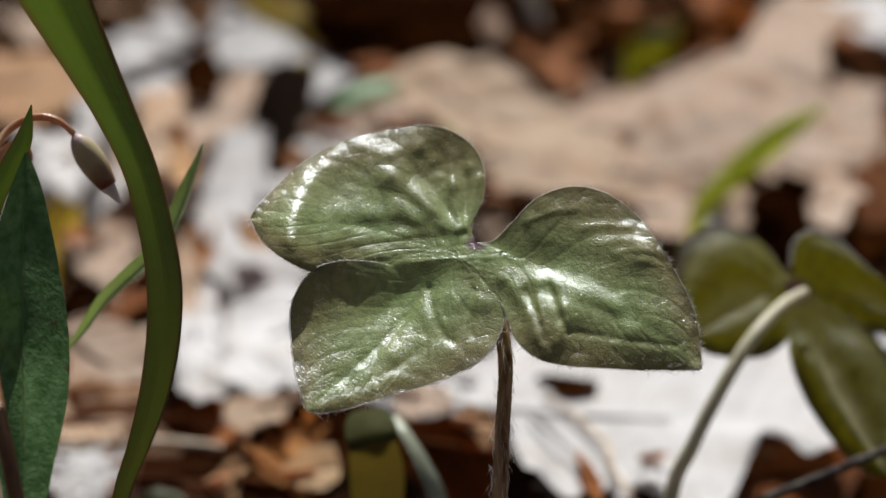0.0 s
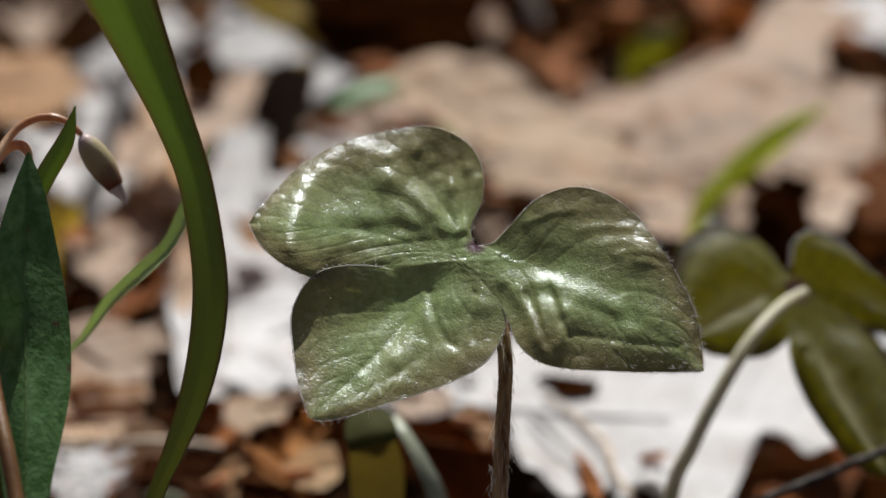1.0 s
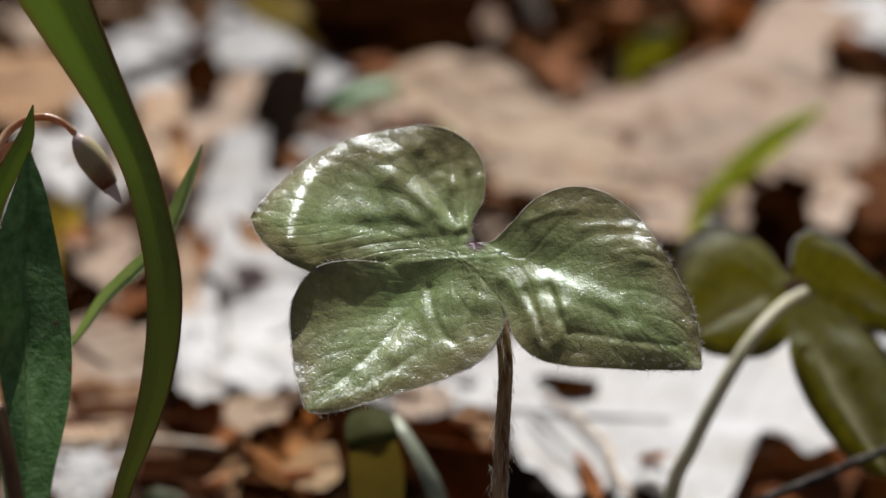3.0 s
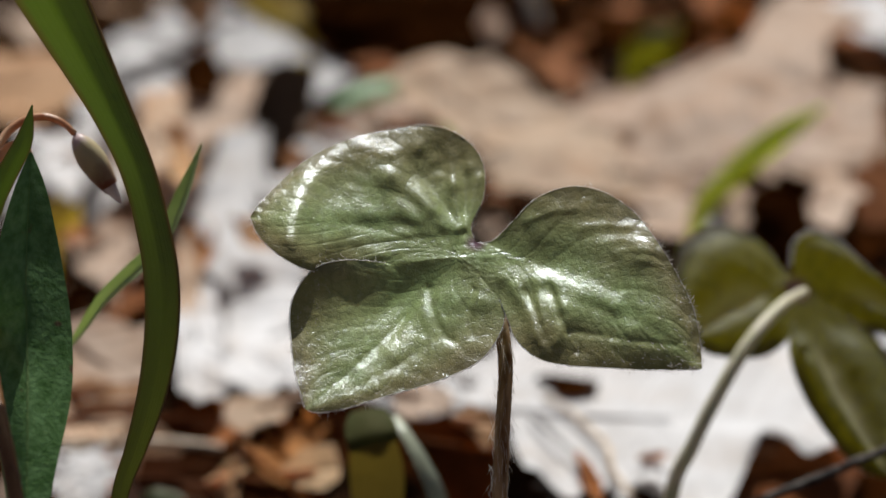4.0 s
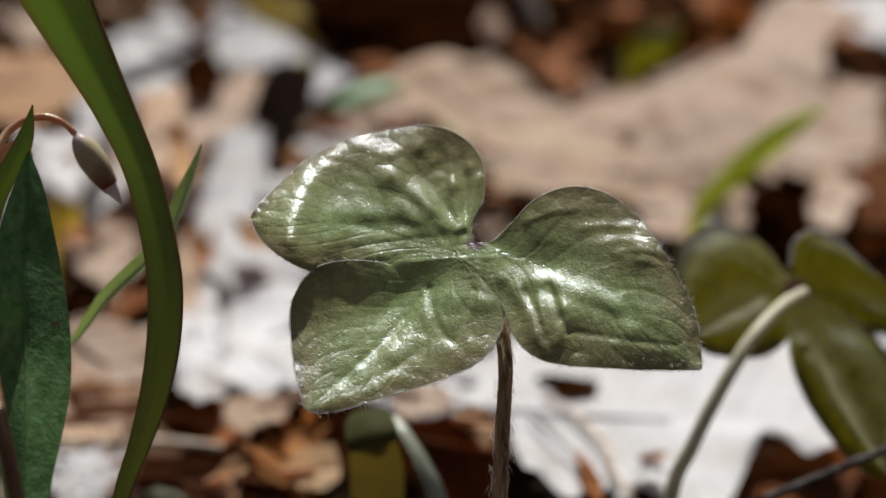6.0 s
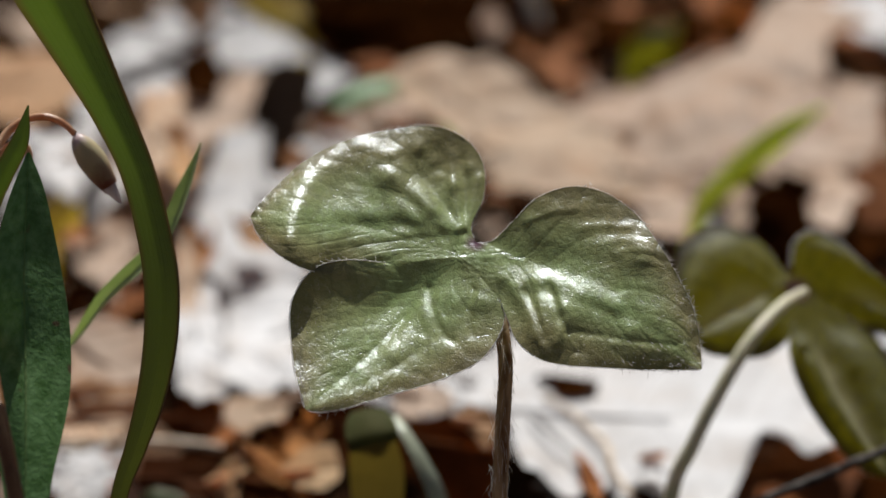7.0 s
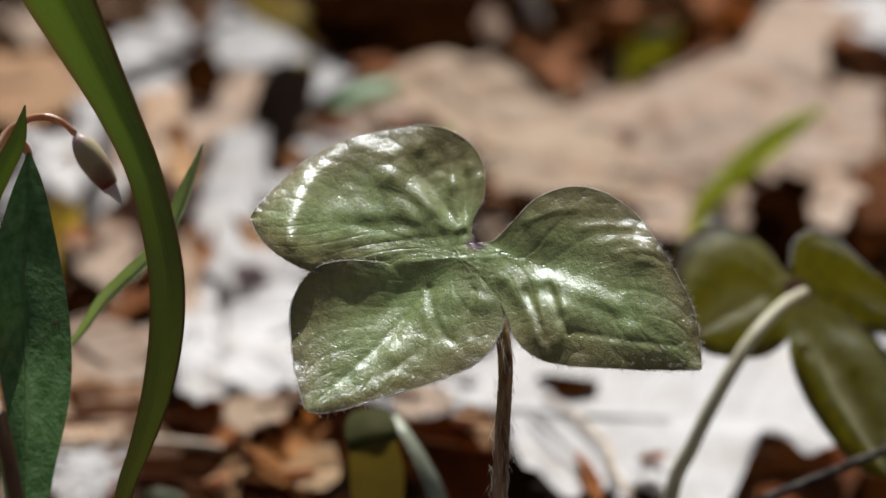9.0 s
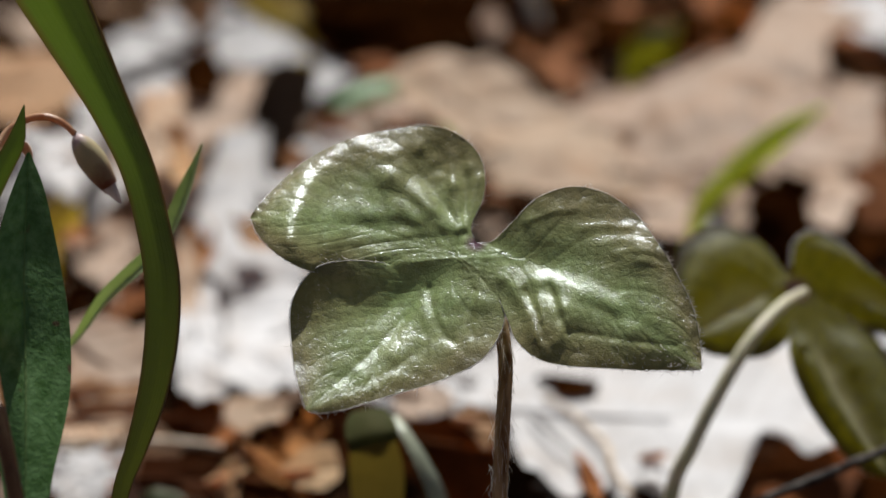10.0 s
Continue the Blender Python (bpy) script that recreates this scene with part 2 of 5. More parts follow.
SEPAL_TINT = mat_bud()
PETAL = mat_stem("folded_petal", (0.66, 0.6, 0.6), (0.58, 0.52, 0.5), 0.5, 0.5)
HAIR = mat_stem("white_hair", (0.85, 0.83, 0.78), (0.75, 0.72, 0.68), 0.3, 0.5)


# ---- mesh helpers ----
def spline(points, n):
    """n places along a smooth curve through the points, evenly by length."""
    p = np.array(points, float)
    p = np.vstack([2 * p[0] - p[1], p, 2 * p[-1] - p[-2]])
    t = np.linspace(0, 1, 24, endpoint=False)[:, None]
    rows = []
    for i in range(1, len(p) - 2):
        a, b, c, d = p[i - 1 : i + 3]
        rows.append(0.5 * (2 * b + (c - a) * t + (2 * a - 5 * b + 4 * c - d) * t**2 + (3 * b - a - 3 * c + d) * t**3))
    q = np.vstack(rows + [p[-2:-1]])
    s = np.concatenate([[0], np.cumsum(np.linalg.norm(np.diff(q[:, :3], axis=0), axis=1))])
    w = np.linspace(0, s[-1], n)
    return np.stack([np.interp(w, s, q[:, i]) for i in range(q.shape[1])], 1)


def mesh_of(name, verts, faces, mat, attrs=None, smooth=True):
    me = bpy.data.meshes.new(name)
    me.from_pydata([tuple(v) for v in verts], [], faces)
    for key, values in (attrs or {}).items():
        me.attributes.new(key, "FLOAT", "POINT").data.foreach_set("value", np.asarray(values, np.float32))
    me.materials.append(mat)
    if smooth:
        me.polygons.foreach_set("use_smooth", [True] * len(me.polygons))
    me.update()
    return me


def part(name, me, parent, label=""):
    ob = new(name, me)
    ob.parent = parent
    return tagged(ob, label) if label else ob


def thing(name, place, label, category, group="", me=None, kind=""):
    ob = new(name, me)
    ob.matrix_world = place if isinstance(place, Matrix) else Matrix.Translation(place)
    return tagged(ob, label, category, group, kind)


def grid_faces(nu, nv, start=0, closed=False):
    f = []
    for i in range(nu - 1):
        for j in range(nv if closed else nv - 1):
            a, b = start + i * nv + j, start + i * nv + (j + 1) % nv
            f.append((a, b, b + nv, a + nv))
    return f


def tube(name, points, radii, mat, sides=10, n=40, origin=(0, 0, 0), wobble=0.0, seed=0):
    """A tapered round stalk along a curve, closed at both ends."""
    c = spline(points, n) - np.array(origin)
    r = np.interp(np.linspace(0, 1, n), np.linspace(0, 1, len(radii)), radii)
    tang = np.gradient(c, axis=0)
    tang /= np.linalg.norm(tang, axis=1)[:, None]
    side = np.cross(tang, (0.13, 0.97, 0.2))
    side /= np.linalg.norm(side, axis=1)[:, None]
    up = np.cross(side, tang)
    rng = np.random.default_rng(seed)
    verts = []
    for i in range(n):
        for j in range(sides):
            a = 2 * math.pi * j / sides
            rr = r[i] * (1 + wobble * rng.normal())
            verts.append(c[i] + rr * (math.cos(a) * side[i] + math.sin(a) * up[i]))
    faces = grid_faces(n, sides, 0, True)
    faces += [tuple(range(sides))[::-1], tuple(range((n - 1) * sides, n * sides))]
    return mesh_of(name, verts, faces, mat)


def strap(name, points, widths, mat, facing=(0, -1, 0), fold=0.3, n=70, m=13, origin=(0, 0, 0), ripple=0.0, twist=0.0, thick=0.0, span=(-1, 1), scale=1.0):
    """A long leaf: a curve through the points, half widths, a keel folded along the middle, and some thickness."""
    c = spline([(*p, w) for p, w in zip(points, widths)], n)
    c, w = c[:, :3] - np.array(origin), np.maximum(c[:, 3], 0.00004)
    tang = np.gradient(c, axis=0)
    tang /= np.linalg.norm(tang, axis=1)[:, None]
    out = np.array(facing, float)
    top, low, att_v, att_u = [], [], [], []
    folds = np.interp(np.linspace(0, 1, n), np.linspace(0, 1, len(fold)), fold) if isinstance(fold, tuple) else [fold] * n
    for i in range(n):
        f = out - tang[i] * out.dot(tang[i])
        f /= np.linalg.norm(f)
        s = np.cross(tang[i], f)
        a = twist * (i / (n - 1))
        s, f = s * math.cos(a) + f * math.sin(a), f * math.cos(a) - s * math.sin(a)
        for j in range(m):
            v = span[0] + (span[1] - span[0]) * j / (m - 1)
            h = -folds[i] * w[i] * (math.sqrt(v * v + 0.006) - 0.077) + ripple * w[i] * math.sin(9 * i / n * math.pi + 2 * v)
            t = thick * (1 - 0.7 * v * v) * 0.5
            top.append(c[i] + s * w[i] * v + f * (h + t))
            low.append(c[i] + s * w[i] * v + f * (h - t))
            att_v.append(v * 9)
            att_u.append(i / n * 3.0)
    if not thick:
        return mesh_of(name, top, grid_faces(n, m), mat, {"across": att_v, "along": att_u})
    k = n * m
    faces = grid_faces(n, m) + [q[::-1] for q in grid_faces(n, m, k)]
    rim = [i * m for i in range(n)] + [(n - 1) * m + j for j in range(1, m)] + [i * m + m - 1 for i in range(n - 2, -1, -1)] + list(range(m - 2, 0, -1))
    faces += [(a, b, b + k, a + k) for a, b in zip(rim, rim[1:] + rim[:1])]
    return mesh_of(name, top + low, faces, mat, {"across": att_v * 2, "along": att_u * 2})


class Relief:
    """Folds, troughs and swellings of a leaf blade, in millimetres over its own plane."""

    def __init__(self):
        self.forms = []

    def fold(self, line, wide, high):
        self.forms.append((line, wide, high, 0))

    def trough(self, line, wide, high):
        self.forms.append((line, wide, high, 1))

    def swell(self, place, wide, high):
        self.forms.append(([place, place], wide, high, 0))

    def height(self, p):
        total = np.zeros(len(p))
        for line, wide, high, straight in self.forms:
            near = np.full(len(p), 1e9)
            q = np.array(line, float)
            for a, b in zip(q[:-1], q[1:]):
                ab = b - a
                t = np.clip(((p[:, :2] - a) @ ab) / max(1e-9, ab @ ab), 0, 1)
                near = np.minimum(near, np.hypot(*(p[:, :2] - a - t[:, None] * ab).T))
            if straight:
                near = np.sqrt(near**2 + 0.3)
                total += high * np.maximum(0, 1 - near / wide) ** 1.25
            else:
                total += high * np.exp(-((near / wide) ** 2))
        return total


def lobed_leaf(name, heart, lobes, mat, unit=0.001, nu=84, nv=26, seam=14, puckers=0.10, rib_cut=0.07, rib_wide=0.08, seed=1, relief=None):
    """A leaf of several lobes that meet at its heart. Each lobe: its midrib, and its two margins, which start at the sinus beside it."""
    noise.seed_set(seed)
    heart = np.array(heart, float)
    verts, faces, edge, vein, purple, rims = [], [], [], [], [], []
    for mid, left, right, lifts, crest in lobes:
        rib = spline([heart] + mid, 240)
        first = np.linalg.norm(np.array(left[0]) - heart) / 60 + 0.12
        s = np.concatenate([np.linspace(0, first * 0.9, seam, endpoint=False), np.linspace(first * 0.9, 1, nu - seam)])
        rib = np.stack([np.interp(s, np.linspace(0, 1, 240), rib[:, i]) for i in range(3)], 1)
        sides = []
        for margin in (left, right):
            go = np.linspace(0, 1, seam, endpoint=False)[:, None]
            sides.append(np.vstack([heart + go * (np.array(margin[0]) - heart), spline(margin, nu - seam)]))
        base = len(verts)
        cols = [(0, 1 - j / nv) for j in range(nv)] + [(None, 0)] + [(1, (j + 1) / nv) for j in range(nv)]
        size = np.linalg.norm(rib[-1] - heart)
        for i in range(nu):
            for which, v in cols:
                p = rib[i] if which is None else rib[i] + (sides[which][i] - rib[i]) * v
                r = np.linalg.norm(p - heart)
                far = min(1.0, r / (0.28 * size))
                u = i / nu
                fade = far * min(1.0, (1 - u) * 6)
                open_ = min(1.0, max(0.0, (i - seam) / (0.3 * nu)))
                open_ = open_ * open_ * (3 - 2 * open_)
                ring = crest[which or 0] * math.exp(-(((v - 0.74) / 0.13) ** 2)) * open_ * min(1.0, (1 - u) * 5) * (1 + 0.5 * noise.noise(Vector(tuple(p * 0.35))))
                belly = 0 if which is None else lifts[which] * 16 * v * v * (1 - v) ** 2 * fade * open_
                groove = math.exp(-((v / rib_wide) ** 2)) * rib_cut * fade * open_
                ph = (u * 7 - v * 3.2) % 1.0
                twig = math.exp(-(((ph - 0.5) / 0.075) ** 2)) * (0.055 if which == 0 or crest[0] == 0 else 0.02) * fade * min(1, v * 5) * (1 - v**3)
                q = Vector(tuple(p * 0.22))
                lump = noise.noise(q * 0.8) * 2.0 + noise.noise(q * 1.9 + Vector((7, 3, 1))) * 1.7 + noise.noise(q * 3.7) * 0.3
                ang = math.atan2(p[1] - heart[1], p[0] - heart[0])
                ray = lifts[2] * (1.0 if which == 0 else 0.45) * far * math.sin(ang * 16 + 2.2 * noise.noise(q * 0.7)) * math.exp(-(((r / size - 0.38) / 0.22) ** 2)) * (1 - v**6)
                net = ray + puckers * lump * min(1.0, far + 0.15) * (1 - 0.55 * v**4)
                verts.append(p + np.array((0, 0.62, 0.78)) * (belly + ring - groove - twig + net))
                edge.append(min(1.0, (max(v, 0.05) ** 1.5) * (0.15 + 0.85 * open_) + 0.35 * (u > 0.72) * (u - 0.72) / 0.28))
                vein.append(min(1, groove * 7 + twig * 3))
                purple.append(0.0)
        faces += grid_faces(nu, 2 * nv + 1, base)
        rims.append((sides[0][seam:], sides[1][seam:], rib[seam:]))
    verts = np.array(verts)
    if relief:
        verts[:, 2] += relief.height(verts)
    me = mesh_of(name, verts * unit, faces, mat, {"edge": edge, "vein": vein, "purple": purple, "across": [v * 3 for v in edge], "along": [0] * len(edge)})
    bm = bmesh.new()
    bm.from_mesh(me)
    bmesh.ops.remove_doubles(bm, verts=bm.verts, dist=0.00012)
    if relief:
        ends = [(Vector(heart) * unit, Vector(side[0]) * unit) for _, left, right, _, _ in lobes for side in (left, right)]

        def by_seam(co):
            for a, b in ends:
                d = b - a
                t = min(0.93, max(0.0, (co - a).dot(d) / d.length_squared))
                if (a + d * t - co).length < 1.6 * unit:
                    return True
            return False

        soft = [v for v in bm.verts if not v.is_boundary and by_seam(v.co)]
        for _ in range(20):
            bmesh.ops.smooth_vert(bm, verts=soft, factor=0.5, use_axis_x=False, use_axis_y=False, use_axis_z=True)
    bmesh.ops.recalc_face_normals(bm, faces=bm.faces)
    bm.to_mesh(me)
    bm.free()
    return me, rims


def hairs(name, roots, dirs, lengths, mat, radius=0.00002):
    """Fine tapered hairs, each a three-sided spike with a bend."""
    verts, faces = [], []
    for p, d, ln in zip(roots, dirs, lengths):
        p, d = np.array(p), np.array(d) / np.linalg.norm(d)
        a = np.cross(d, (0.3, 0.2, 0.9))
        a /= np.linalg.norm(a)
        b = np.cross(d, a)
        k = len(verts)
        for h, r in ((0, 1.0), (0.55, 0.7)):
            for j in range(3):
                w = 2 * math.pi * j / 3
                verts.append(p + d * ln * h + b * ln * 0.12 * h * h + radius * r * (a * math.cos(w) + b * math.sin(w)))
        verts.append(p + d * ln + b * ln * 0.12)
        for j in range(3):
            n2 = (j + 1) % 3
            faces += [(k + j, k + n2, k + 3 + n2, k + 3 + j), (k + 3 + j, k + 3 + n2, k + 6)]
    return mesh_of(name, verts, faces, mat)


def oak_leaf_mesh(name, mat, length, width, lobes, curl, bow, seed, ruffle=0.0042, nu=56, nv=7):
    """A dry oak leaf lying along x: deep round lobes, a midrib, side veins, curled edges."""
    rng = random.Random(seed)
    o = Vector((rng.uniform(0, 50), rng.uniform(0, 50), 0))
    ph = rng.uniform(0, 1)
    top, vein = [], []
    for i in range(nu):
        u = i / (nu - 1)
        env = math.sin(math.pi * min(1, u * 0.93 + 0.03)) ** 0.75 * (0.55 + 0.6 * u)
        for j in range(-nv, nv + 1):
            v = j / nv
            s = 1 if v > 0 else -1
            wave = math.cos(2 * math.pi * (lobes * u + ph + 0.12 * s))
            notch = 0.70 + 0.30 * (abs(wave) ** 0.6 * (1 if wave > 0 else -1))
            if u < 0.1:
                notch = max(0.08, u * 4)
            w = width * env * notch * (1 + 0.12 * noise.noise(o + Vector((u * 5, s * 3, 0))))
            x = length * (u - 0.5) + 0.12 * length * abs(v) * notch * (1 - u)
            y = w * v + 0.04 * length * math.sin(3 * u + ph * 6)
            z = curl * width * (v * notch) ** 2 * (0.6 + u) - bow * length * (u - 0.45) ** 2 * 2
            z += ruffle * noise.noise(o + Vector((x * 38, y * 38, 0))) + 0.45 * ruffle * noise.noise(o + Vector((x * 95, y * 95, 3)))
            top.append((x, y, z))
            ridge = (u * 2 * lobes - abs(v) * 0.9 + ph) % 1
            vein.append(max(math.exp(-((v / 0.06) ** 2)), 0.6 * math.exp(-(((ridge - 0.5) / 0.07) ** 2))))
    return mesh_of(name, top, grid_faces(nu, 2 * nv + 1), mat, {"vein": vein})


# ---- ground ----
def ground_height(x, y):
    q = Vector((x, y, 0))
    near = math.exp(-(x * x + (y - 0.3) ** 2) / 1.5)
    return (0.010 * noise.noise(q * 9) + 0.006 * noise.noise(q * 26)) * (0.35 + 0.65 * near) + 0.25 * (1 - math.exp(-(x * x + y * y) / 60)) * noise.noise(q * 0.16) - 0.006


def build_ground():
    noise.seed_set(3)
    step = np.concatenate([-np.geomspace(400, 0.8, 40), np.linspace(-0.75, 0.75, 101), np.geomspace(0.8, 400, 40)])
    n = len(step)
    verts = [(x, y + 0.35, ground_height(x, y + 0.35)) for y in step for x in step]
    me = mesh_of("ground", verts, grid_faces(n, n), SOIL)
    thing("ground", (0, 0, 0), "dark leaf mould of a spring forest floor", "ground", me=me, kind="structure")


build_ground()


# ---- liverleaf in the middle ----
def liverleaf_relief():
    """The folds between the veins of the glossy leaf."""
    r = Relief()
    fold, trough, swell = r.fold, r.trough, r.swell
    # far lobe
    fold([(-14.9, 15.8), (-17.5, 13.6), (-19.8, 11.6), (-21.6, 8.3), (-22.3, 4.9), (-22.4, 2.2)], 2.3, 0.85)
    fold([(-22.4, 2.2), (-21.3, 0.4)], 1.7, 0.45)
    fold([(-9.5, 10.9), (-5.7, 8.0), (-0.6, 3.8)], 1.2, 0.36)
    fold([(-12.6, 5.6), (-7.9, 6.3), (-3.4, 4.7), (-0.2, 3.5)], 1.3, 0.19)
    fold([(-13.9, 2.3), (-8.7, 3.2), (-4.6, 3.4), (-0.6, 3.0)], 1.03, 0.08)
    fold([(-14.6, -0.6), (-10.6, 0.2)], 0.8, 0.16)
    fold([(-1.2, 11.9), (-0.6, 8.0), (0.0, 4.0)], 0.9, 0.36)
    fold([(2.5, 10.7), (1.8, 7.6), (0.7, 3.8)], 0.8, 0.32)
    fold([(-13.5, 15.2), (-9.6, 14.2)], 0.92, 0.2)
    fold([(-25.4, 1.8), (-23.0, -0.2), (-19.4, -0.9)], 0.8, 0.27)
    fold([(0.6, 3.3), (-3.8, 9.1), (-7.6, 13.8)], 0.57, -0.18)
    fold([(0.4, 3.2), (-7.2, 7.8), (-14.9, 10.1)], 0.57, -0.08)
    fold([(0.4, 3.1), (-9.4, 4.4), (-19.3, 4.3)], 0.57, -0.05)
    fold([(0.4, 3.0), (-8.6, 2.1), (-16.2, 1.1)], 0.46, -0.06)
    fold([(0.6, 3.5), (0.9, 8.0), (0.3, 13.4)], 0.46, -0.15)
    swell((-14.7, 8.3), 4.83, -0.75)
    swell((-1.1, 13.8), 1.03, 0.27)
    swell((-3.5, 13.0), 0.92, 0.27)
    swell((-5.6, 14.9), 0.92, 0.27)
    swell((1.4, 12.2), 0.92, 0.27)
    swell((-0.9, 9.8), 1.03, 0.27)
    swell((-2.9, 10.9), 0.8, 0.27)
    swell((-4.5, 6.6), 3.2, 0.5)
    swell((-3.5, 11.8), 4.2, -0.85)
    # near lobe
    trough([(-3.6, -4.2), (-4.7, -4.7), (-9.3, -6.8), (-15.4, -8.5), (-23.2, -9.9)], 6.4, -0.6)
    fold([(-4.7, -5.2), (-6.9, -9.8), (-9.0, -12.9)], 1.03, 0.12)
    fold([(-4.1, -4.3), (-3.7, -7.1), (-2.3, -10.1), (-1.1, -11.0)], 0.57, -0.24)
    fold([(-7.4, -8.1), (-9.2, -10.7), (-12.8, -13.5)], 0.57, -0.1)
    fold([(-3.3, -10.7), (-8.4, -14.2), (-14.2, -17.0)], 0.57, -0.12)
    fold([(1.7, -4.3), (1.0, -6.7), (1.4, -9.9)], 0.57, -0.22)
    swell((-1.0, -6.0), 2.53, 0.54)
    swell((2.7, -6.0), 1.72, 0.38)
    swell((-4.4, -7.8), 1.84, 0.26)
    swell((-8.8, -12.2), 1.49, 0.22)
    swell((-15.8, -10.7), 3.45, 0.36)
    swell((-10.0, -6.6), 3.6, -0.6)
    swell((-6.3, -4.6), 2.4, -0.25)
    swell((-13.5, -5.2), 4.2, -0.5)
    swell((-8.6, -4.8), 3.0, -0.4)
    # side lobe
    swell((12.5, -0.2), 3.6, -0.5)
    swell((11.8, -6.6), 3.6, 0.75)
    trough([(2.7, 1.8), (10.2, 0.6), (17.6, -0.7), (25.7, -3.8)], 4.2, -0.08)
    fold([(5.6, -2.6), (8.2, -3.3), (12.7, -2.7), (17.1, -4.4), (20.0, -6.3)], 1.15, 0.41)
    fold([(7.2, -4.3), (8.9, -7.8), (10.9, -12.2)], 0.92, 0.34)
    fold([(10.2, -3.8), (10.3, -8.1)], 0.69, 0.19)
    fold([(12.7, -3.8), (13.9, -7.8), (12.4, -11.0)], 0.92, 0.29)
    fold([(8.6, -4.5), (9.8, -7.1), (10.6, -10.7)], 0.46, -0.21)
    fold([(11.6, -3.8), (12.4, -6.7), (13.6, -9.9)], 0.46, -0.2)
    fold([(5.3, -1.9), (13.7, -5.6), (23.2, -8.5), (29.9, -12.8)], 0.69, -0.08)
    fold([(14.3, -9.6), (20.9, -10.7), (27.4, -11.4)], 0.46, -0.12)
    swell((15.6, -6.3), 2.07, 0.3)
    swell((10.8, -10.1), 2.07, 0.3)
    swell((24.1, 1.0), 3.3, 0.95)
    fold([(18.5, 1.7), (21.2, 2.3), (23.8, 2.0)], 0.52, 0.1)
    fold([(20.3, 0.5), (23.7, 1.1), (27.4, -0.1)], 0.52, 0.11)
    fold([(21.8, -0.6), (25.2, -0.6), (28.1, -1.5)], 0.52, 0.1)
    fold([(8.8, 4.7), (12.2, 6.1), (15.7, 6.3)], 0.46, 0.12)
    fold([(16.3, 3.8), (19.4, 4.3), (22.4, 4.0)], 0.46, 0.12)
    return r


def build_liverleaf():
    far_rib = [(-5.65, 2.03, -1.65), (-12.47, 4, -2.1), (-19.9, 4.96, 0), (-23.63, 5.1, 0.38), (-28.02, 5.2, -0.9)]
    far_one = [(2.12, 1.88, -1.2), (1.47, 4.16, -3.01), (3.26, 8.41, -5.75), (3, 13.11, -8.27), (0.46, 16.37, -9.95), (-3.82, 18.05, -10.68), (-9.68, 17.54, -11.03), (-15.89, 15.94, -10.55), (-21.19, 13.11, -8.23), (-24.79, 9.53, -4.67), (-27.19, 6.72, -1.78), (-28.02, 5.2, -0.9)]
    far_two = [(-9.38, -0.9, 0.45), (-13.1, -1.72, 1.1), (-16.78, -2.16, 2.1), (-20.03, -1.69, 3.7), (-23.38, 0.01, 3.6), (-26.54, 2.62, 1.3), (-28.02, 5.2, -0.9)]
    near_rib = [(-4.12, -4.25, 1.95), (-9.26, -9.92, 5.5), (-14.93, -15.18, 9.8), (-19.69, -19.37, 13.5)]
    near_one = [(-9.38, -0.9, 0.45), (-13.09, -0.51, 1.6), (-16.02, -0.58, 2.5), (-18.96, -1.48, 3.2), (-21.12, -3.91, 4.1), (-22.19, -7.34, 5.6), (-21.5, -13.41, 9.2), (-20.51, -16.98, 11.9), (-19.69, -19.37, 13.5)]
    near_two = [(4.94, -5.19, 3.2), (5.71, -7.73, 4.6), (4.72, -10.61, 6.4), (2.48, -13.31, 8.2), (-1.17, -15.19, 9.4), (-5.5, -16.66, 10.4), (-9.82, -17.81, 11.4), (-14.66, -19.23, 12.6), (-17.99, -19.69, 13.2), (-19.69, -19.37, 13.5)]
    side_rib = [(8.59, -0.59, 1.13), (16.61, -4.05, 4.2), (24.32, -9.07, 8.4), (30.7, -14.35, 11.6)]
    side_one = [(4.94, -5.19, 3.2), (6.22, -8.3, 5.3), (7.24, -10.79, 7.4), (9.74, -12.9, 9), (13.33, -13.87, 9.6), (19.1, -14.23, 9.9), (24.86, -14.49, 10.3), (30.7, -14.35, 11.6)]
    side_two = [(2.12, 1.88, -1.2), (4.3, 2.11, -1.1), (6.81, 4.44, -1.5), (10.25, 7.79, -2.4), (14.84, 9.4, -3.1), (19.37, 8.57, -2.7), (23.02, 6.03, -1.2), (25.78, 2.25, 1.3), (28.35, -2.56, 4.9), (30.13, -6.91, 7.4), (30.73, -11.2, 9.6), (30.7, -14.35, 11.6)]
    lobes = [(far_rib, far_one, far_two, (0.1, 0.15, 0.06), (0, 0)), (near_rib, near_one, near_two, (-0.05, 0.15, 0.04), (0, 0)), (side_rib, side_one, side_two, (0.1, 0.1, 0.05), (0, 0))]
    me, rims = lobed_leaf("leaf_blade", (0, 0, 0), lobes, LIVER, nu=150, nv=44, seam=22, puckers=0.05, relief=liverleaf_relief())
    for i, v in enumerate(me.vertices):
        d = (v.co - Vector((2.12, 1.88, -1.13)) / 1000).length
        me.attributes["purple"].data[i].value = max(0.0, 1 - (d / 0.0017) ** 2)
    plant = thing("liverleaf", (0.0023, -0.0003, 0.0966), "three-lobed olive-green glossy liverleaf on a brown hairy stalk", "plant")
    plant.matrix_world = pose(*(0.0023, -0.0003, 0.0966), 74, 0, 0)
    blade = part("leaf_blade", me, plant, "mottled olive and green glossy leaf")
    rng = random.Random(5)
    roots, dirs, lens = [], [], []
